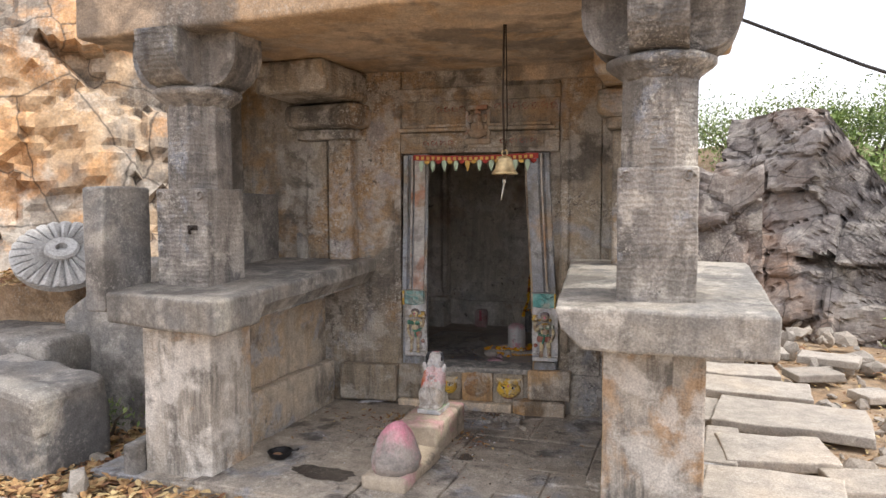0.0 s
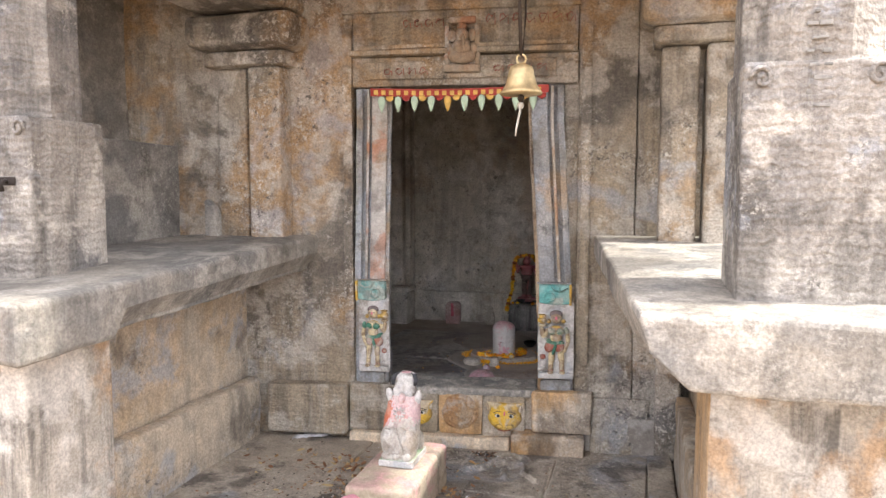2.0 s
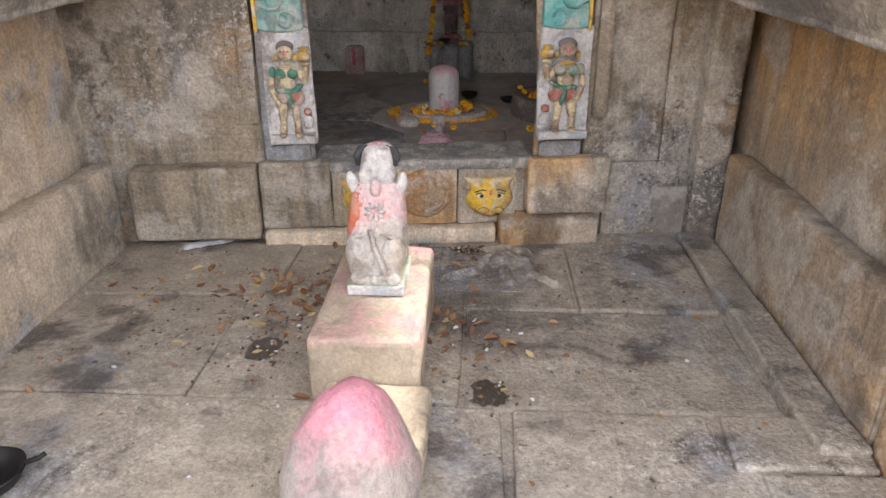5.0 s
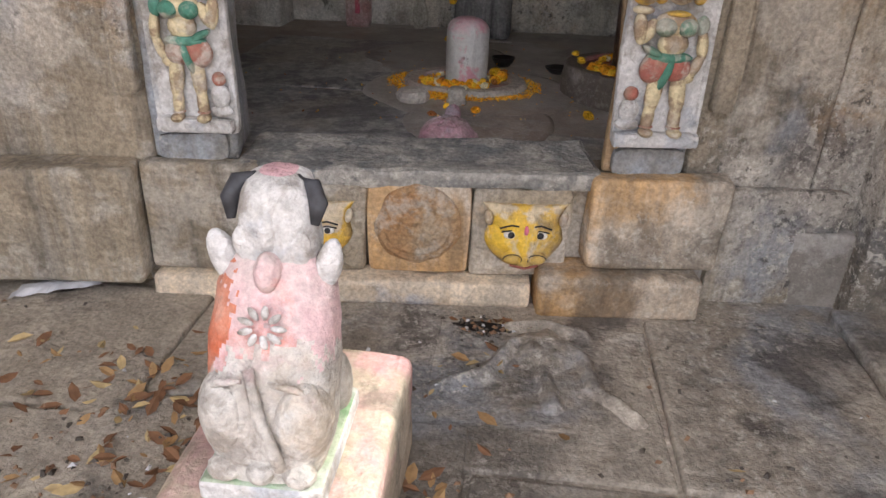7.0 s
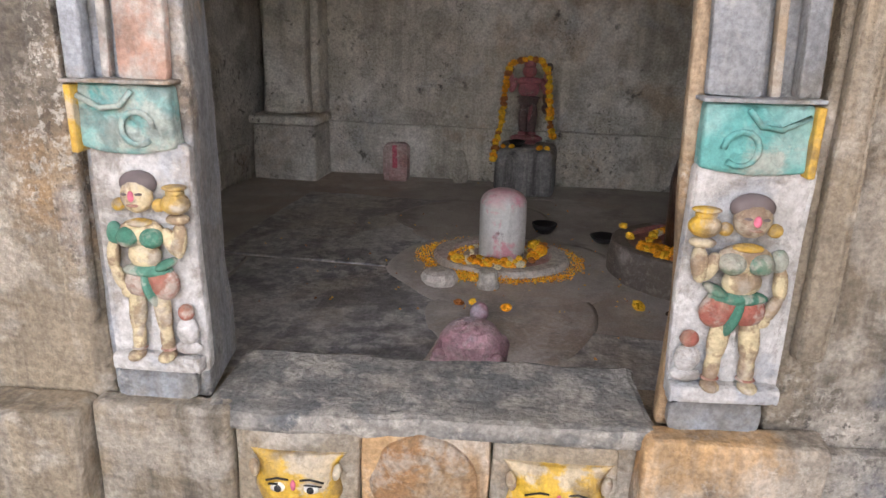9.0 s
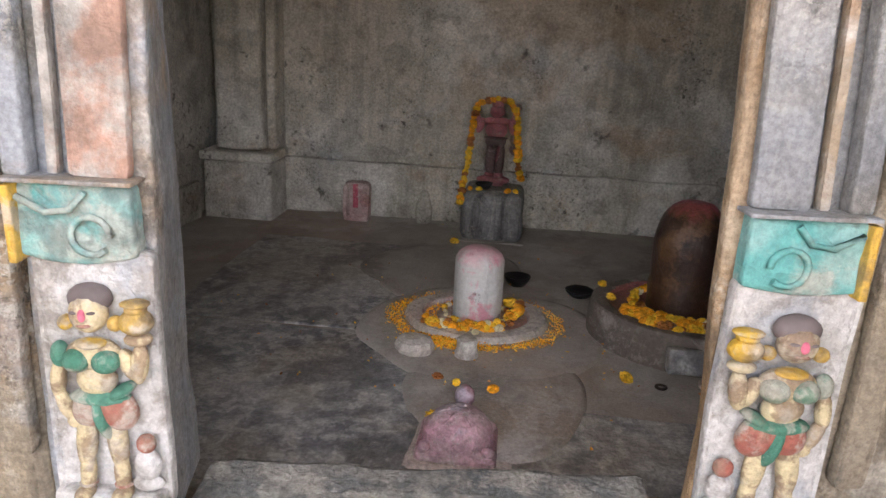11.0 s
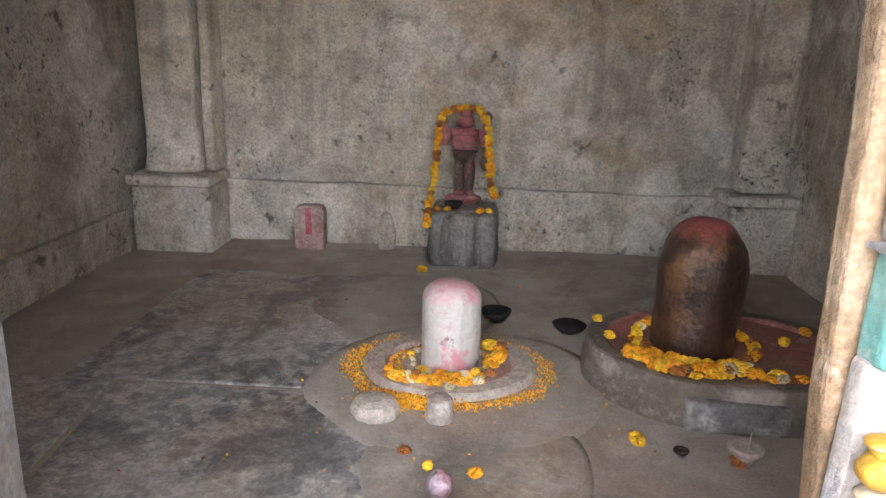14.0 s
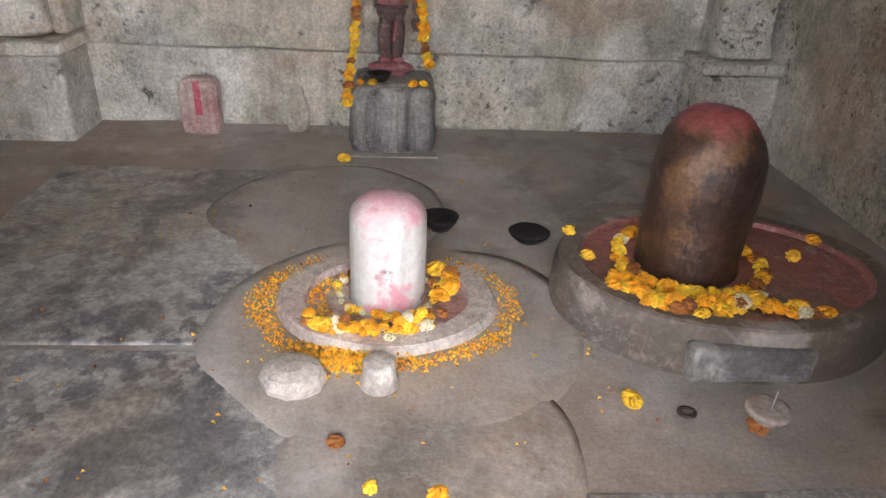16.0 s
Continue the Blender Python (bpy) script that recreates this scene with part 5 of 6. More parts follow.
garland("flower_garland", [(-0.10, 2.13, 0.36), (-0.098, 2.2, 0.42), (-0.09, 2.29, 0.47), (-0.078, 2.3, 0.58), (-0.072, 2.3, 0.70), (-0.055, 2.3, 0.78), (-0.01, 2.295, 0.80), (0.04, 2.29, 0.812), (0.09, 2.295, 0.80), (0.125, 2.3, 0.75), (0.14, 2.3, 0.62), (0.15, 2.295, 0.50), (0.165, 2.285, 0.44)], 0.016, "orange marigold garland draped over the standing idol", (5, 5, 2, 0), 1.2, 5)
garland("flower_garland", arc(BX2, BY2 - 0.005, 0.155, 0.15, 100, 395, 0.296, 26, 0.03), 0.0135, "marigold garland lying round the dark lingam", (4, 6, 1, 0.3), 0.8, 6, 0.7)
garland("flower_garland", [(0.50, 1.16, 0.295), (0.55, 1.08, 0.295), (0.62, 1.035, 0.295), (0.70, 1.045, 0.295), (0.76, 1.06, 0.295), (0.86, 1.035, 0.295)], 0.015, "marigold heads heaped before the dark lingam", (5, 5, 2, 0.5), 0.5, 8, 1.3)
garland("flower_garland", arc(AX, AY, 0.105, 0.10, 110, 430, 0.210, 24, 0.04), 0.0095, "mixed flower garland round the foot of the white lingam", (3, 3, 2, 4), 1.2, 9, 0.5)
garland("flower_garland", [(-0.11, 1.10, 0.225), (-0.06, 1.07, 0.225), (0.0, 1.075, 0.225), (0.06, 1.06, 0.225), (0.12, 1.09, 0.225), (0.15, 1.12, 0.225)], 0.0115, "marigolds and jasmine strewn over the yoni rim", (5, 4, 2, 2), 0.5, 10, 1.7)
garland("flower_garland", [(AX + 0.11, 1.21, 0.22), (AX + 0.14, 1.27, 0.22), (AX + 0.12, 1.32, 0.22)], 0.019, "large marigold heads beside the white lingam", (6, 3, 1, 0), 0.8, 12, 1.0)

# loose petals, past counting
rg = random.Random(21)
bm = bmesh.new()
def petal(x, y, z, r, mi):
    a = rg.random() * 6.28
    q = [(r * math.cos(a + k * 2.09 + rg.uniform(-0.4, 0.4)), r * 0.8 * math.sin(a + k * 2.09)) for k in range(3)]
    h = rg.uniform(0.001, 0.006)
    vs = [bm.verts.new((x + u, y + v, z + (h if k == 0 else 0.001))) for k, (u, v) in enumerate(q)]
    top = bm.verts.new((x, y, z + h + 0.003))
    for k in range(3):
        bm.faces.new((vs[k], vs[(k + 1) % 3], top)).material_index = mi
for k in range(1500):
    a = rg.choice((rg.uniform(150, 330), rg.uniform(150, 380), rg.uniform(120, 420)))
    q = rg.gauss(1.08, 0.06)
    petal(AX + 0.245 * q * math.cos(radians(a)), AY - 0.015 + 0.21 * q * math.sin(radians(a)), FLOOR2 + 0.012, rg.uniform(0.002, 0.005), rg.choices((0, 1, 2), (6, 3, 3))[0])
for k in range(900):
    petal(rg.gauss(-0.03, 0.045), rg.gauss(1.02, 0.028), FLOOR2 + rg.uniform(0.012, 0.02), rg.uniform(0.003, 0.006), rg.choices((0, 1, 2), (6, 4, 1))[0])
for k in range(260):
    a, q = rg.uniform(110, 250), rg.uniform(0.55, 0.7)
    petal(AX + 0.235 * q * math.cos(radians(a)), AY - 0.015 + 0.2 * q * math.sin(radians(a)), 0.2, rg.uniform(0.003, 0.006), rg.choices((0, 1, 2), (6, 3, 3))[0])
for k in range(120):
    petal(rg.gauss(0.1, 0.4), rg.gauss(1.15, 0.35), FLOOR2 + 0.016, rg.uniform(0.003, 0.006), rg.choices((0, 1, 2), (3, 3, 3))[0])
tagged(part("loose_petals", bm, [M_mar, M_mar2, M_mar3]), "loose orange marigold petals scattered on the floor", "petals", kind="stuff")


def bloom(x, y, z, r, mi, label):
    b = bmesh.new()
    flower(b, (x, y, z + r * 0.45), r, mi, rg)
    tagged(part("marigold", b, FL), label, "flower", "loose marigolds")


for x, y, z, r, mi in ((0.485, 0.905, FLOOR2, 0.02, 1), (-0.03, 0.80, FLOOR2, 0.017, 2), (0.01, 1.63, FLOOR2 + 0.01, 0.014, 1), (0.33, 1.03, FLOOR2, 0.011, 1), (0.455, 1.36, 0.295, 0.014, 1), (0.47, 1.24, 0.295, 0.015, 1), (0.93, 1.25, 0.295, 0.015, 1), (1.02, 1.33, 0.295, 0.016, 0), (1.08, 1.2, 0.27, 0.014, 1), (0.885, 1.03, 0.285, 0.019, 0), (0.69, 0.84, FLOOR2, 0.02, 2), (-0.11, 2.1, FLOOR2, 0.02, 1), (-0.02, 2.2, 0.408, 0.014, 1), (0.11, 2.19, 0.408, 0.016, 0), (0.145, 2.2, 0.408, 0.013, 1), (-0.06, 2.2, 0.408, 0.012, 0), (-0.02, 0.60, FLOOR2, 0.018, 1), (0.12, 0.62, FLOOR2 + 0.08, 0.014, 0), (0.03, 0.63, FLOOR2 + 0.085, 0.01, 1)):
    bloom(x, y, z, r, mi, ("fresh orange marigold head", "yellow marigold head", "withered brown marigold head")[mi] + (" on the cement base" if z > 0.25 else " lying on the floor"))

# small stones, bowls and cup
def shaped(name, prof, x, y, z, mat, label, cat, seg=28, sx=1.0, sy=1.0, amp=0.003, grp=""):
    b = bmesh.new()
    lathe(b, prof, seg, (x, y, z), amp, 16, sx, sy)
    return tagged(part(name, b, mat, smooth=True), label, cat, grp)


shaped("cylinder_stone", [(0.036, 0), (0.036, 0.02), (0.031, 0.024), (0.030, 0.058), (0.026, 0.062), (0.005, 0.061)], 0.034, 0.945, FLOOR2 + 0.004, M_rim, "small pale stone cylinder at the yoni spout", "stone", amp=0.002)
bm = bmesh.new()
lathe(bm, [(0.044, 0), (0.056, 0.014), (0.057, 0.03), (0.049, 0.043), (0.028, 0.051), (0.008, 0.053)], 11, (-0.118, 0.945, FLOOR2 + 0.006), 0.006, 26, 1.05, 0.95)
for q in range(3):
    ball(bm, (-0.135 + 0.016 * q, 0.94 + 0.006 * (q % 2), FLOOR2 + 0.051), 0.005, 0.005, 0.003, mi=1)
tagged(part("rough_stone", bm, [M_rim, M_eyeb]), "rough pale stone lump with small dark pits", "stone")
bm = bmesh.new()
block(bm, -0.685, -0.55, 2.33, 2.40, FLOOR2 - 0.01, 0.375, r=0.035, amp=0.006, step=0.03)
tagged(part("standing_stone", bm, M_yoni), "rounded upright stone with a pink stripe by the wall", "stone", "small upright stones")
tagged(boxpart("pink_smear", -0.63, -0.605, 2.322, 2.329, 0.25, 0.365, M_lpink, r=0.003, amp=0.004, step=0.02), "stripe of pink powder smeared down the stone", "powder")
shaped("standing_stone", [(0.034, 0), (0.042, 0.03), (0.042, 0.08), (0.03, 0.11), (0.022, 0.125), (0.024, 0.145), (0.012, 0.165)], -0.292, 2.40, FLOOR2, M_inner, "small gourd-shaped pale stone by the wall", "stone", sy=0.7, grp="small upright stones")
dishprof = [(0.03, 0), (0.045, 0.012), (0.05, 0.02), (0.046, 0.02), (0.035, 0.012), (0.004, 0.009)]
shaped("oil_lamp_dish", [(r * 0.8, z * 1.3) for r, z in dishprof], 0.0, 2.235, 0.411, M_soot, "black oil lamp dish on the idol stand", "dish", amp=0.001, grp="black dishes")
shaped("oil_lamp_dish", [(r * 1.0, z * 1.8) for r, z in dishprof], 0.175, 1.60, FLOOR2 + 0.006, M_soot, "black iron dish behind the white lingam", "dish", amp=0.001, grp="black dishes")
shaped("oil_lamp_dish", [(r * 1.1, z * 1.2) for r, z in dishprof], 0.405, 1.55, FLOOR2, M_soot, "black dish beside the cement base", "dish", amp=0.002, grp="black dishes")
cup = tagged(empty("incense_cup", (0.70, 0.845, FLOOR2)), "small clay cup with an incense stick", "cup")
bm = bmesh.new()
lathe(bm, [(0.022, 0), (0.024, 0.02), (0.036, 0.03), (0.037, 0.04), (0.03, 0.041), (0.004, 0.036)], 26, (0.70, 0.845, FLOOR2 + 0.001), 0.001, 20)
under(cup, part("cup_body", bm, M_rim, None, smooth=True))
bm = bmesh.new()
tube(bm, [(0.705, 0.845, FLOOR2 + 0.035), (0.708, 0.846, FLOOR2 + 0.075)], 0.0013, 5)
under(cup, part("stick", bm, M_rope, None))
bm = bmesh.new()
tube(bm, [(0.575 + 0.014 * math.cos(a), 0.875 + 0.012 * math.sin(a), FLOOR2 + 0.005) for a in [k * 0.449 for k in range(15)]], 0.004, 7)
tagged(part("metal_ring", bm, M_iron), "small dark ring lying on the floor", "ring")

# pink tortoise set in the floor before the sill
M_tor = stone("pink_painted_tortoise", [(0.465, 0.255, 0.300), (0.435, 0.315, 0.323), (0.375, 0.195, 0.240)], 12, rough=0.6, bump=0.3, stains=((BLUEW, 9, 0.66, 0.5),))
bm = bmesh.new()
TX, TY = 0.05, 0.485
block(bm, TX - 0.09, TX + 0.09, TY - 0.075, TY + 0.085, FLOOR2 - 0.02, FLOOR2 + 0.025, r=0.015, amp=0.004, step=0.03)
lathe(bm, [(0.082, 0.02), (0.078, 0.05), (0.058, 0.072), (0.03, 0.083), (0.004, 0.086)], 30, (TX, TY, FLOOR2), 0.002, 14, 1.0, 0.95)
ball(bm, (TX + 0.005, TY + 0.095, FLOOR2 + 0.07), 0.024, 0.028, 0.022, amp=0.002)
for sx in (-1, 1):
    for sy in (-1, 1):
        ball(bm, (TX + sx * 0.07, TY + sy * 0.055, FLOOR2 + 0.026), 0.015, 0.014, 0.012)
for k in range(6):
    a = k * math.pi / 3
    tube(bm, [(TX + 0.02 * math.cos(a), TY + 0.02 * math.sin(a), FLOOR2 + 0.085), (TX + 0.05 * math.cos(a), TY + 0.048 * math.sin(a), FLOOR2 + 0.074), (TX + 0.072 * math.cos(a), TY + 0.068 * math.sin(a), FLOOR2 + 0.05)], 0.003, 5)
for v in bm.verts:
    v.co.z = FLOOR2 + (v.co.z - FLOOR2) * 1.18
tagged(part("tortoise_statue", bm, M_tor), "pink painted stone tortoise set in the floor", "statue")
tagged(boxpart("stone_socket", TX - 0.12, TX + 0.135, TY - 0.11, TY + 0.11, FLOOR2 - 0.05, FLOOR2 + 0.006, M_rim, r=0.02, amp=0.006, step=0.04), "grey stone socket round the tortoise", "stone")

# ---- outside ----
def cliff(name, x0, y0, x1, y1, height, mat, label, seed, depth=1.0, lean=0.5, nu=110, nv=80, cell=1.0, foot=-0.3, top=None):
    """A rock face of broken blocks between two ground points, leaning back."""
    bm = bmesh.new()
    d = Vector((x1 - x0, y1 - y0, 0))
    nrm = Vector((d.y, -d.x, 0)).normalized()
    vs = {}
    for i in range(nu + 1):
        for j in range(nv + 1):
            u, v = i / nu, j / nv
            hh = height * (top(u) if top else 1.0) * (1 + 0.12 * noise.noise(Vector((u * 6, seed, 0))))
            p = Vector((x0, y0, foot)) + d * u + Vector((0, 0, hh * v))
            q = (p + noise.noise_vector(p * 1.3) * 0.07) * cell + Vector((seed * 7, 0, 0))
            dist, pts = noise.voronoi(Vector((q.x, q.y, q.z * 1.25)))
            e1 = min(1.0, (dist[1] - dist[0]) / 0.10)
            c1 = pts[0]
            k = 0.30 * noise.noise(c1 * 3.7) + 0.10 * (e1 ** 0.5 - 1)
            k += 0.35 * (q - c1).dot(noise.noise_vector(c1 * 5.3)) + 0.4 * noise.noise(q * 0.4)
            q2 = q * 2.7
            d2, p2 = noise.voronoi(q2)
            k += 0.075 * noise.noise(p2[0] * 5.1) + 0.05 * (min(1.0, (d2[1] - d2[0]) / 0.1) ** 0.5 - 1) + 0.11 * (q2 - p2[0]).dot(noise.noise_vector(p2[0] * 4.1)) + 0.02 * noise.noise(q * 11)
            vs[i, j] = bm.verts.new(p + nrm * (k * depth - lean * hh * v))
    for i in range(nu):
        for j in range(nv):
            bm.faces.new((vs[i, j], vs[i + 1, j], vs[i + 1, j + 1], vs[i, j + 1]))
    bmesh.ops.recalc_face_normals(bm, faces=bm.faces)
    return tagged(part(name, bm, mat), label, "rock", kind="structure")


cliff("rock_cliff", -7.5, -2.6, -1.9, 2.4, 6.5, M_rock, "cracked orange and grey rock cliff beside the shrine", 1.0, 0.8, 0.28, cell=1.15)
cliff("rock_slope", 1.55, 4.4, 9.0, 1.6, 3.0, M_rock2, "tumbled brown-grey rock slope below the bushes", 4.0, 0.95, 0.45, nu=150, nv=80, cell=1.5, top=lambda u: max(0.3, 1.0 - 3.0 * max(0, u - 0.15)))
cliff("rock_backing", -2.2, 3.3, 2.4, 3.9, 2.3, M_rock2, "brown rock face behind the shrine", 7.0, 0.6, 0.2, nu=60, nv=40)


def boulder(x0, x1, y0, y1, z0, z1, mat, label, warp=None, amp=0.03, name="boulder"):
    return tagged(boxpart(name, x0, x1, y0, y1, z0, z1, mat, None, r=0.06, amp=amp, freq=2.2, step=0.06, warp=warp), label, "rock", "fallen blocks")


boulder(-2.75, -1.93, -2.05, -1.5, -0.12, 0.50, M_boulder, "large grey fallen stone block with a tilted top", lambda p: Vector((p.x, p.y, p.z - 0.12 * (p.x + 2.3) * (1 if p.z > 0.2 else 0))))
boulder(-2.75, -1.68, -1.12, -0.9, -0.1, 1.15, M_boulder, "large grey slab leaning beside the porch", lambda p: Vector((p.x, p.y, p.z * (0.62 + 0.38 * max(0, min(1, (p.x + 2.8) / 0.7))))), 0.02, "leaning_slab")
boulder(-3.6, -2.5, -1.5, -0.8, 0.1, 0.62, M_boulder, "flat grey slab on the slope of litter", None, 0.03, "flat_slab")
boulder(-3.3, -2.5, -2.1, -1.5, -0.1, 0.42, M_boulder, "broken grey stone block in the litter", None, 0.03)
boulder(-3.9, -2.9, -0.9, 0.2, 0.3, 0.95, M_ground, "bank of leaf-covered earth", None, 0.05, "earth_bank")

# fallen ribbed disc stone
bm = bmesh.new()
FX, FY, FZ = -2.85, -1.0, 1.16
for k in range(24):
    a0 = 2 * math.pi * k / 24
    ring = []
    for s in range(7):
        t = s / 6
        r_ = 0.12 + 0.22 * t
        hh = 0.05 * math.sqrt(max(0, 1 - (t * 0.98) ** 2)) + 0.01
        ring.append((r_, hh))
    w0 = 2 * math.pi / 24 * 0.42
    rows = []
    for r_, hh in ring:
        rows.append([bm.verts.new((r_ * math.cos(a0 + w0 * q), r_ * math.sin(a0 + w0 * q), hh * (1 - 0.5 * abs(q)))) for q in (-1, -0.5, 0, 0.5, 1)])
    for a, b in zip(rows, rows[1:]):
        for q in range(4):
            bm.faces.new((a[q], b[q], b[q + 1], a[q + 1]))
lathe(bm, [(0.335, -0.05), (0.34, 0.0), (0.12, 0.02), (0.115, 0.06), (0.10, 0.075), (0.04, 0.075), (0.035, 0.03), (0.005, 0.03)], 48, (0, 0, 0))
bmesh.ops.transform(bm, matrix=pose(FX, FY, FZ, 40, 10, 30), verts=bm.verts)
M_disc = stone("pale_grey_carved_stone", [(0.42, 0.42, 0.41), (0.36, 0.355, 0.34), (0.46, 0.45, 0.43)], 6, bump=0.3)
tagged(part("ribbed_disc_stone", bm, M_disc), "pale grey ribbed disc stone lying on the slope", "carved stone")

# paving beside the shrine
paving = structure(empty("pavement", (2.1, 0.6, 0)), "uneven pale stone slabs of the path beside the shrine", "pavement")
def paver(cx, cy, w, d, turn, z):
    m = pose(cx, cy, z, random.uniform(-1.5, 1.5), random.uniform(-1.5, 1.5), turn)
    ob = boxpart("paving_slab", -w / 2, w / 2, -d / 2, d / 2, -0.07, 0.0, M_pave, None, r=0.012, amp=0.012, freq=3, step=0.09)
    ob.parent = paving
    ob.matrix_parent_inverse = Matrix.Translation(paving.location).inverted()
    ob.matrix_basis = m
for cx, cy, w, d, tn, z in ((1.95, 1.75, 0.62, 0.42, 3, 0.05), (2.02, 1.22, 0.85, 0.5, -6, 0.03), (2.2, 0.45, 0.98, 0.72, -8, 0.03), (2.02, -0.28, 0.62, 0.5, 6, 0.02), (1.66, 0.55, 0.16, 0.6, 0, 0.0), (1.72, -0.25, 0.2, 0.7, -4, 0.0), (2.5, -0.62, 0.5, 0.36, 12, 0.01), (1.95, -0.9, 0.7, 0.5, -5, 0.0), (1.75, 2.3, 0.5, 0.4, 5, 0.06), (2.55, 1.85, 0.4, 0.3, 20, 0.05), (2.75, 2.3, 0.5, 0.35, -15, 0.1), (2.2, 2.55, 0.45, 0.3, 8, 0.09), (2.9, 1.3, 0.3, 0.25, 30, 0.03)):
    paver(cx, cy, w, d, tn, z)

# rubble, dry leaves
rg = random.Random(5)
bm = bmesh.new()
for k in range(420):
    x, y = rg.uniform(1.6, 4.2), rg.uniform(-1.2, 4.2)
    if k % 4 == 0:
        x, y = rg.uniform(-3.6, -1.5), rg.uniform(-2.8, -0.9)
    r = rg.choice((0.02, 0.03, 0.05, 0.09)) * rg.uniform(0.6, 1.2)
    if abs(x - 1.95) < 0.5 and r > 0.04:
        continue
    z = -0.05 + max(0, (y - 1.5)) * 0.06
    res = bmesh.ops.create_icosphere(bm, subdivisions=1, radius=r)
    m = pose(x, y, z, rg.uniform(0, 360), rg.uniform(0, 360), 0) @ Matrix.Diagonal((1.3, 1, 0.6, 1))
    for v in res["verts"]:
        v.co = m @ (v.co + noise.noise_vector(v.co * 30 + Vector((k, 0, 0))) * r * 0.35)
tagged(part("rubble", bm, M_pave), "scattered pale stone rubble on the earth", "rubble", kind="stuff")

M_leaf = [plain("dry_leaf_tan", (0.36, 0.22, 0.10), 0.85, scale=50), plain("dry_leaf_brown", (0.20, 0.10, 0.05), 0.85, scale=50), plain("dry_leaf_straw", (0.48, 0.36, 0.18), 0.85, scale=50)]


def leaf(bm, x, y, z, r, mi, rg):
    a = rg.random() * 6.28
    m = pose(x, y, z + r * 0.2, rg.uniform(-28, 28), rg.uniform(-28, 28), math.degrees(a))
    cur = rg.uniform(-0.2, 0.35)
    sp = [(-1, 0, 0.0), (-0.35, 0.42, cur), (0.4, 0.38, cur), (1, 0, 0.1), (0.4, -0.38, cur), (-0.35, -0.42, cur)]
    vs = [bm.verts.new(m @ Vector((u * r, v * r, w * r))) for u, v, w in sp]
    bm.faces.new((vs[0], vs[1], vs[2], vs[3])).material_index = mi
    bm.faces.new((vs[0], vs[3], vs[4], vs[5])).material_index = mi


bm = bmesh.new()
for k in range(5200):
    x, y = rg.uniform(-3.2, -1.35), rg.uniform(-3.0, -0.8)
    if rg.random() < 0.3:
        x, y = rg.uniform(-2.2, -0.7), rg.uniform(-2.9, -1.55)
    leaf(bm, x, y, -0.06 + rg.uniform(0, 0.03), rg.uniform(0.018, 0.045), rg.choices((0, 1, 2), (5, 2, 3))[0], rg)
for k in range(900):
    leaf(bm, rg.uniform(-3.9, -2.9), rg.uniform(-1.5, 0.1), 0.95 + rg.uniform(0, 0.04), rg.uniform(0.02, 0.045), rg.choices((0, 1, 2), (5, 2, 3))[0], rg)
for k in range(1300):
    x, y = rg.uniform(1.6, 4.0), rg.uniform(-1.2, 3.2)
    leaf(bm, x, y, -0.05 + max(0, y - 1.5) * 0.05, rg.uniform(0.012, 0.035), rg.choices((0, 1, 2), (5, 2, 3))[0], rg)
tagged(part("leaf_litter", bm, M_leaf), "dry brown leaf litter on the ground beside the shrine", "leaves", kind="stuff")

bm = bmesh.new()
for cx, cy, sx, sy, n in ((-0.30, -0.62, 0.13, 0.12, 90), (-0.50, -0.45, 0.12, 0.10, 40), (-0.75, -0.5, 0.12, 0.12, 22), (0.16, -0.62, 0.04, 0.10, 26), (0.25, -0.8, 0.06, 0.06, 14), (-0.3, -0.4, 0.1, 0.08, 30), (0.2, -0.28, 0.05, 0.03, 12), (0.0, -0.7, 0.55, 0.4, 45), (0.24, -0.11, 0.035, 0.015, 16)):
    for k in range(n):
        dk = rg.random() < 0.55
        leaf(bm, rg.gauss(cx, sx), min(-0.12, rg.gauss(cy, sy)), 0.002, rg.uniform(0.007, 0.025), 1 if dk else rg.choice((0, 2)), rg)
tagged(part("floor_litter", bm, M_leaf), "dry petals and leaf scraps on the porch floor", "leaves", kind="stuff")

# bushes on the slope and a far tree line
M_fol = [plain("bush_green", (0.17, 0.25, 0.07), 0.7, scale=3, vary=0.4), plain("bush_light_green", (0.27, 0.34, 0.12), 0.7, scale=3, vary=0.4), plain("bush_dark_green", (0.08, 0.13, 0.04), 0.7, scale=3, vary=0.4)]
M_bark = plain("grey_bark", (0.14, 0.11, 0.085), 0.9)


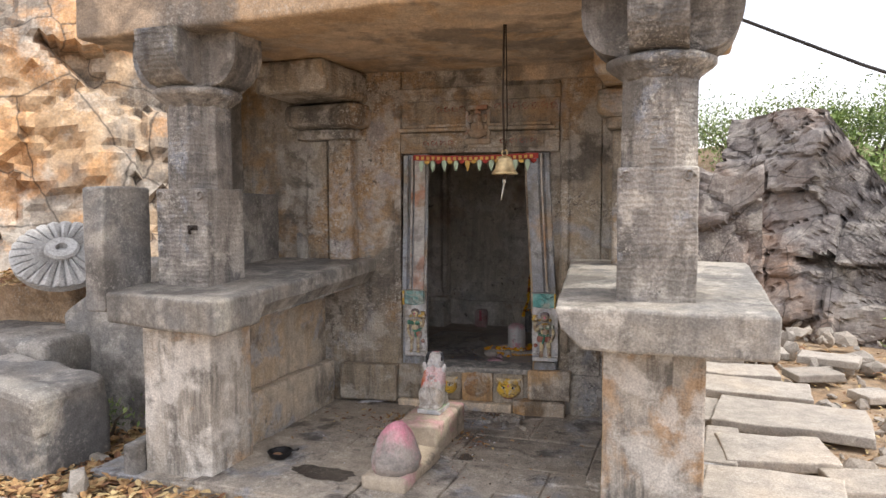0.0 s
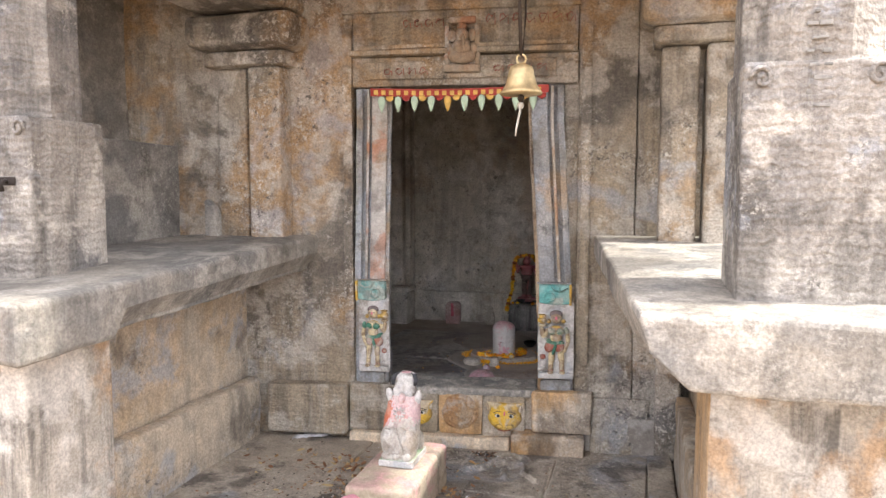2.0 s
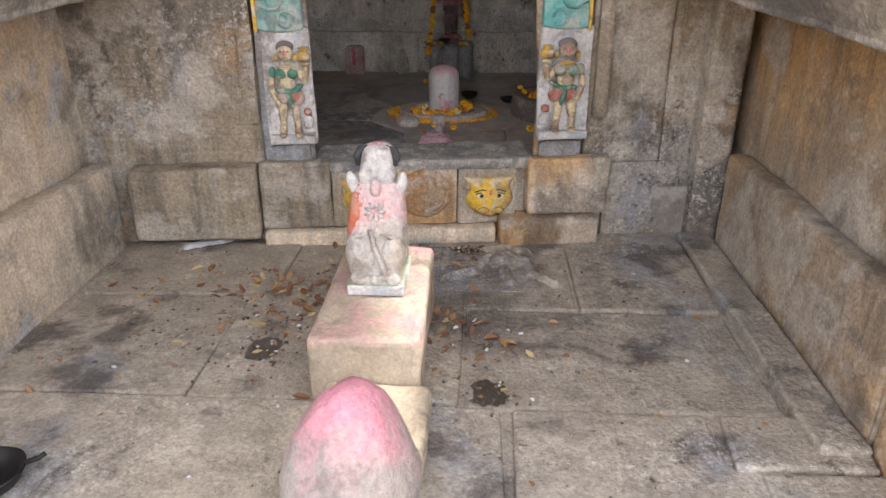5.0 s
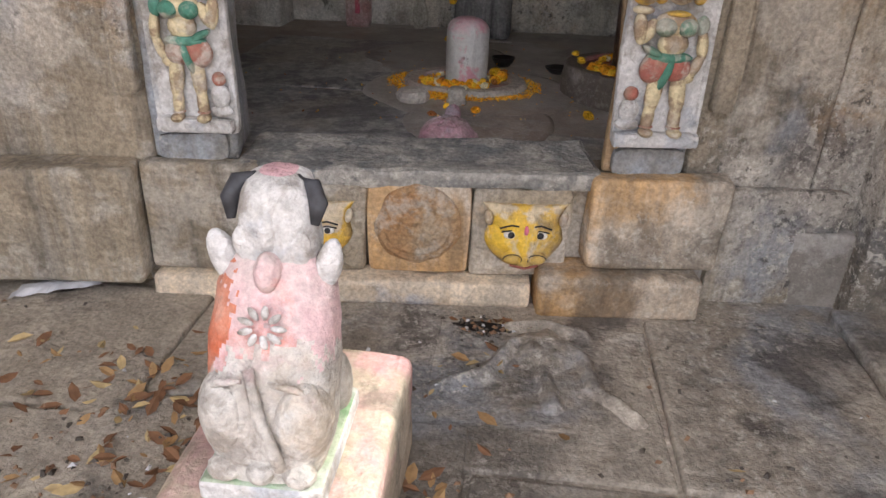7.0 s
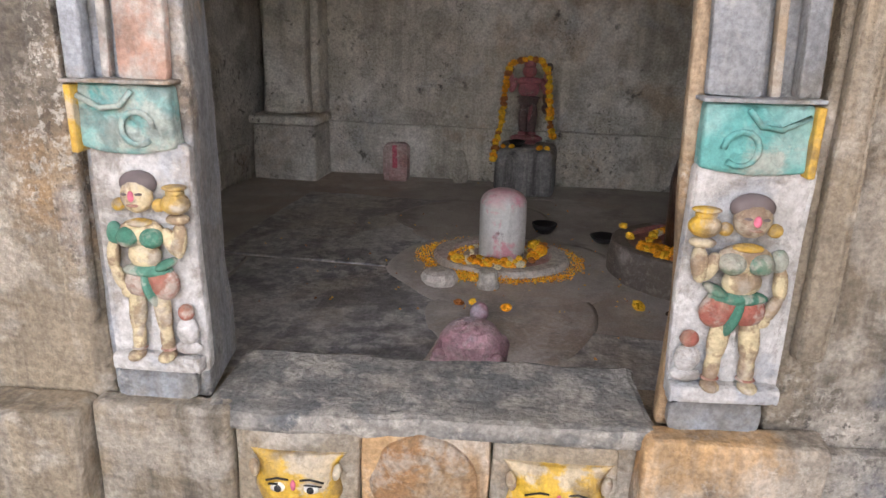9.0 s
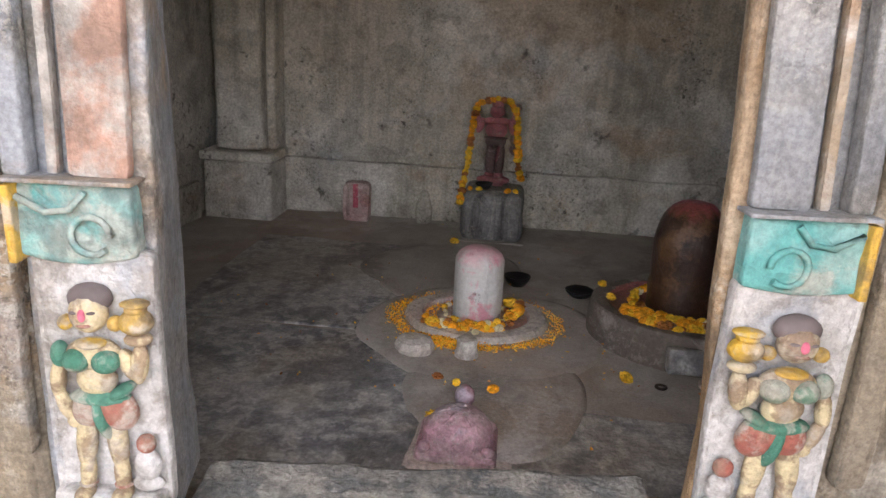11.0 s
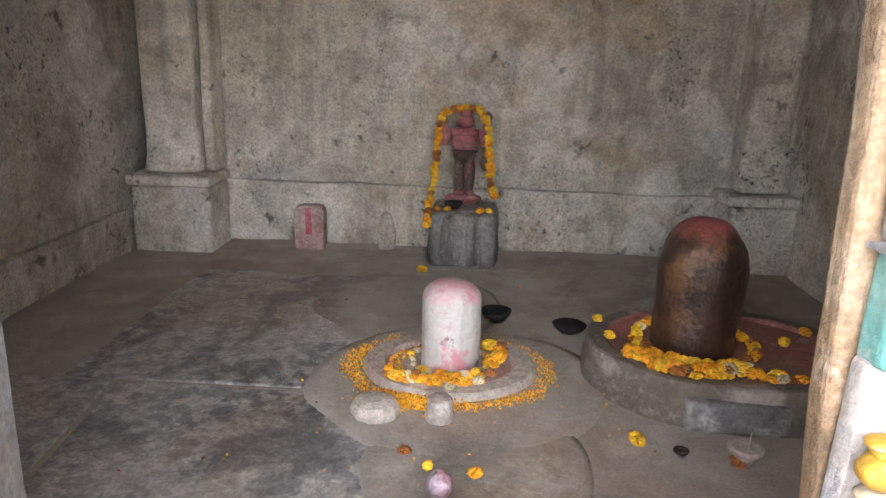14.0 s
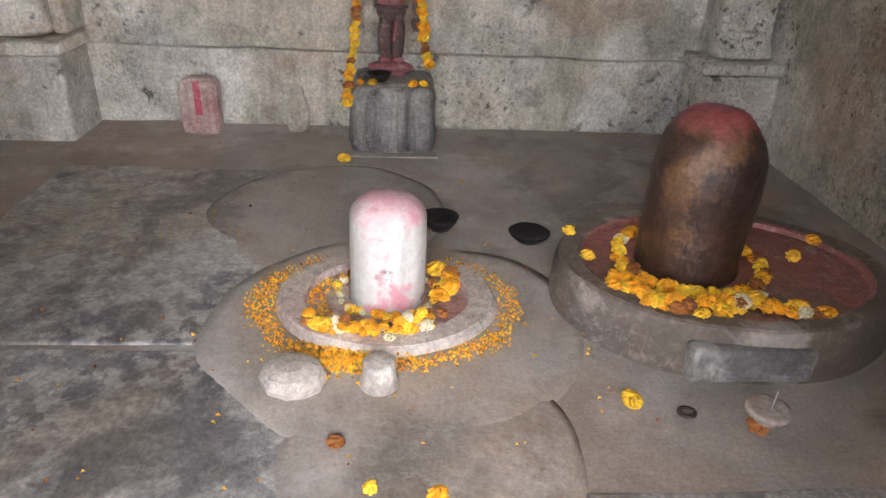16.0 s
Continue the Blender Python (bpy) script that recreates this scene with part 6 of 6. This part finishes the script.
def bush(x, y, z, r, h, n, seed, label, name="bush", ls=0.05):
    g = random.Random(seed)
    ob = empty(name, (x, y, z))
    b = bmesh.new()
    tips = []
    for k in range(7):
        a, l = g.random() * 6.28, g.uniform(0.5, 0.9)
        p = Vector((x + r * l * math.cos(a), y + r * l * math.sin(a), z + h * g.uniform(0.55, 0.95)))
        mid = Vector((x, y, z)).lerp(p, 0.5) + Vector((0, 0, h * 0.12))
        tube(b, [(x, y, z - 0.1), mid, p], [0.02 * h + 0.01, 0.012 * h + 0.006, 0.004], 5)
        tips += [p, mid, p.lerp(mid, 0.5)]
    under(ob, part("branches", b, M_bark, None))
    b = bmesh.new()
    clumps = [(t + Vector((g.gauss(0, 0.25) * r, g.gauss(0, 0.25) * r, g.gauss(0.02, 0.13) * h)), g.uniform(0.14, 0.3) * r) for t in tips for _ in range(2)]
    for k in range(n):
        c, cr = g.choice(clumps)
        p = c + Vector((g.gauss(0, 1), g.gauss(0, 1), g.gauss(0, 0.8))) * cr * 0.75
        s = ls * g.uniform(0.6, 1.4)
        m = pose(*p, g.uniform(-70, 70), g.uniform(-70, 70), g.uniform(0, 360))
        vs = [b.verts.new(m @ Vector(q)) for q in ((-s, 0, 0), (0, s * 0.4, s * 0.1), (s, 0, 0), (0, -s * 0.4, s * 0.1))]
        b.faces.new(vs).material_index = g.choices((0, 1, 2), (4, 4, 1))[0]
    under(ob, part("foliage", b, M_fol, None))
    return tagged(ob, label, "bush", "bushes")


hb = bmesh.new()
hv = {}
for i in range(41):
    for j in range(25):
        x, y = 1.0 + i * 0.8, 4.9 + j * 0.8
        rise = min(1.0, j / 6)
        z = -0.3 + rise * (3.0 * max(0.25, 1 - max(0, x - 4) * 0.11)) + 0.25 * noise.noise(Vector((x, y, 2)) * 0.4)
        hv[i, j] = hb.verts.new((x, y, z))
for i in range(40):
    for j in range(24):
        hb.faces.new((hv[i, j], hv[i + 1, j], hv[i + 1, j + 1], hv[i, j + 1]))
structure(part("hillside", hb, M_ground, smooth=True), "dry earth hillside rising behind the rocks", "ground")
for x, y, z, r, h, sd in ((2.4, 8.6, 2.1, 1.2, 1.1, 30), (3.2, 8.3, 2.1, 1.2, 1.1, 31), (4.3, 8.4, 2.05, 1.3, 1.15, 32), (5.4, 8.3, 2.1, 1.3, 1.1, 33), (6.6, 8.2, 1.0, 1.5, 1.2, 34), (8.0, 8.4, 0.8, 1.6, 1.2, 35), (7.4, 6.6, 0.3, 1.2, 1.0, 36), (5.6, 6.4, 0.6, 1.0, 0.9, 37)):
    bush(x, y, z, r, h, 5200, sd, "pale green thorny bush on the hillside", ls=0.032)
bush(4.0, 6.4, 0.95, 1.3, 1.0, 3600, 1, "pale green thorny bush above the rock slope", ls=0.05)
bush(3.0, 6.6, 1.15, 1.1, 1.1, 3000, 2, "pale green thorny bush above the rock slope", ls=0.05)
bush(5.0, 6.0, 0.7, 1.5, 1.0, 3800, 3, "pale green thorny bush above the rock slope", ls=0.05)
bush(6.3, 6.2, 0.35, 1.7, 1.2, 3800, 4, "broad green bush beyond the rock slope", ls=0.06)
bush(3.7, 7.6, 1.55, 0.5, 1.3, 1200, 5, "small upright tree above the rocks", "small_tree", 0.05)
bush(9.5, 7.5, 0.3, 2.2, 1.8, 3600, 6, "broad green bush beyond the rock slope", ls=0.08)
bush(3.55, 1.75, 0.0, 0.35, 0.55, 900, 8, "low green weed among the path rubble", "weed", 0.025)
bush(-2.15, -1.35, -0.05, 0.25, 0.3, 260, 9, "dry weed beside the fallen block", "weed", 0.02)
bush(-2.3, -0.75, 2.66, 0.12, 0.2, 90, 10, "green seedling sprouting from the roof edge", "seedling", 0.035)

b = bmesh.new()
g = random.Random(3)
for k in range(9000):
    x = g.uniform(-10, 90)
    y = 40 + g.uniform(0, 14)
    hh = 4.5 * (0.6 + 0.5 * noise.noise(Vector((x * 0.12, 1, 0))) + 0.2 * noise.noise(Vector((x * 0.5, 4, 0))))
    z = g.uniform(-1, max(0.2, hh))
    s = g.uniform(0.3, 0.8)
    m = pose(x, y, z, g.uniform(-60, 60), g.uniform(-60, 60), g.uniform(0, 360))
    vs = [b.verts.new(m @ Vector(q)) for q in ((-s, 0, 0), (0, s * 0.6, 0.1), (s, 0, 0), (0, -s * 0.6, 0.1))]
    b.faces.new(vs).material_index = g.choices((0, 1, 2), (4, 4, 1))[0]
tagged(part("far_scrub", b, M_fol), "hazy green scrub woodland in the distance", "trees", kind="stuff")

# overhead cable
bm = bmesh.new()
tube(bm, [(0.6, 0.6, 2.95), (1.74, 0.0, 2.71), (2.476, -0.05, 2.34), (4.0, -0.1, 1.68), (6.0, -0.1, 1.2)], 0.011, 8)
M_cable = plain("black_rubber", (0.03, 0.03, 0.032), 0.6)
tagged(part("cable", bm, M_cable, smooth=True), "black overhead cable slung from the shrine roof", "cable")

# ---- porch floor slabs ----
fl = bpy.data.objects["floor"]
def flagstone(x0, x1, y0, y1, z, sk=0.0):
    ob = boxpart("flagstone", x0 + 0.004, x1 - 0.004, y0 + 0.004, y1 - 0.004, -0.04, z, M_floor, None, r=0.01, amp=0.005, freq=3, step=0.07, warp=(lambda p: Vector((p.x + sk * (p.y - y0), p.y, p.z))) if sk else None)
    ob.parent = fl
for x0, x1, y0, y1, z, sk in ((-1.05, -0.42, -0.52, -0.09, 0.002, 0), (-0.42, 0.12, -0.45, -0.09, 0.0, 0), (0.12, 0.55, -0.56, -0.12, -0.002, 0), (0.55, 0.99, -0.56, -0.04, 0.003, 0.02), (-1.05, -0.5, -1.05, -0.52, 0.004, 0.05), (-0.5, 0.2, -1.05, -0.45, 0.001, 0), (0.2, 0.99, -1.06, -0.56, -0.003, 0), (-1.05, -0.15, -1.85, -1.05, 0.008, 0), (-0.15, 0.30, -1.85, -1.05, 0.0, 0), (0.30, 0.55, -1.85, -1.06, 0.004, 0.03), (0.55, 0.80, -1.45, -1.06, 0.001, -0.03), (0.56, 0.82, -1.85, -1.45, -0.002, 0), (0.80, 1.12, -1.25, -1.06, 0.004, 0.1), (0.83, 1.12, -1.48, -1.25, 0.0, 0.1), (0.83, 1.12, -1.85, -1.48, 0.005, 0)):
    flagstone(x0, x1, y0, y1, z, sk)

# worn carving in the floor: a low stump with root-like ridges running out
RIDGES = (((0.335, -0.16), (0.27, -0.19), (0.22, -0.30), (0.14, -0.35)), ((0.34, -0.15), (0.41, -0.22), (0.43, -0.32), (0.50, -0.40)), ((0.33, -0.2), (0.33, -0.3), (0.35, -0.38)), ((0.26, -0.13), (0.33, -0.11), (0.42, -0.14)))


def carving_height(x, y):
    hh = 0.032 * math.exp(-(((x - 0.335) / 0.055) ** 2 + ((y + 0.215) / 0.06) ** 2) ** 2)
    for line in RIDGES:
        for (ax, ay), (bx, by) in zip(line, line[1:]):
            dx, dy = bx - ax, by - ay
            u = max(0, min(1, ((x - ax) * dx + (y - ay) * dy) / (dx * dx + dy * dy)))
            d = math.hypot(x - ax - u * dx, y - ay - u * dy)
            hh = max(hh, 0.022 * math.exp(-(d / 0.016) ** 2))
    return hh + noise.noise(Vector((x, y, 0)) * 28) * 0.005 + noise.noise(Vector((x, y, 5)) * 70) * 0.003 - 0.004


bm = bmesh.new()
NX, NY = 70, 60
gv = [[bm.verts.new((0.08 + 0.48 * i / NX, -0.45 + 0.36 * j / NY, carving_height(0.08 + 0.48 * i / NX, -0.45 + 0.36 * j / NY) - (0.012 if i in (0, NX) or j in (0, NY) else 0))) for j in range(NY + 1)] for i in range(NX + 1)]
for i in range(NX):
    for j in range(NY):
        bm.faces.new((gv[i][j], gv[i + 1][j], gv[i + 1][j + 1], gv[i][j + 1]))
tagged(part("floor_carving", bm, M_floor, smooth=True), "worn raised carving in the porch floor", "carving")

# oil soaked into the stone before the bowl, and soot by the pedestal
def spill(name, cx, cy, rx, ry, z, mat, label, seed):
    bm = bmesh.new()
    ring = []
    for k in range(64):
        a = 2 * math.pi * k / 64
        q = 1 + 0.32 * noise.noise(Vector((math.cos(a) * 1.6, math.sin(a) * 1.6, seed))) + 0.16 * noise.noise(Vector((math.cos(a) * 5, math.sin(a) * 5, seed)))
        ring.append(bm.verts.new((cx + rx * q * math.cos(a), cy + ry * q * math.sin(a), z)))
    mid = bm.verts.new((cx, cy, z + 0.001))
    for k in range(64):
        bm.faces.new((ring[k], ring[(k + 1) % 64], mid))
    tagged(part(name, bm, mat), label, "stain", "stains on the porch floor")


M_spill = stone("oil_darkened_stone", [(0.060, 0.048, 0.037), (0.090, 0.075, 0.060), (0.045, 0.036, 0.030)], 5, rough=0.6, bump=0.3, speck=0.3)
spill("oil_stain", -0.42, -1.52, 0.21, 0.085, 0.012, M_spill, "dark oil stain soaked into the flagstone", 1.5)
spill("oil_stain", -0.16, -1.38, 0.06, 0.07, 0.005, M_spill, "dark oil stain soaked into the flagstone", 4.5)
spill("soot_stain", 0.27, -1.0, 0.045, 0.06, 0.002, M_spill, "black soot stain on the porch floor", 7.5)
spill("soot_stain", 0.20, -0.14, 0.06, 0.02, 0.004, M_soot, "black soot stain on the porch floor", 9.5)
spill("soot_stain", -0.36, -0.83, 0.05, 0.06, 0.006, M_spill, "black soot stain on the porch floor", 3.5)

# crumbs of earth, bark and burnt wick on the porch floor
bm = bmesh.new()
gc = random.Random(21)
for k in range(520):
    if k < 330:
        cx, cy, sp = gc.choice(((-0.42, -0.62, 0.09), (-0.36, -0.86, 0.07), (-0.55, -0.75, 0.14), (0.2, -0.7, 0.08), (0.27, -0.98, 0.06), (0.2, -0.15, 0.03)))
        x, y = gc.gauss(cx, sp), gc.gauss(cy, sp * 0.8)
    else:
        x, y = gc.uniform(-0.95, 0.95), gc.uniform(-1.5, -0.16)
    s = gc.uniform(0.002, 0.0085)
    m = pose(x, y, 0.006, gc.uniform(-25, 25), gc.uniform(-25, 25), gc.uniform(0, 360))
    vs = [bm.verts.new(m @ Vector(q)) for q in ((-s, -s * 0.6, 0), (s, -s * 0.5, 0), (s * 0.7, s * 0.6, 0), (-s * 0.8, s * 0.5, 0), (0, 0, s * 0.8))]
    mi = gc.choices((0, 1, 2), (5, 3, 1))[0]
    for a, c in ((0, 1), (1, 2), (2, 3), (3, 0)):
        bm.faces.new((vs[a], vs[c], vs[4])).material_index = mi
    bm.faces.new((vs[3], vs[2], vs[1], vs[0])).material_index = mi
tagged(part("floor_litter", bm, [M_spill, M_ash, M_paper]), "crumbs of earth and burnt wick on the flagstones", "litter", kind="stuff")
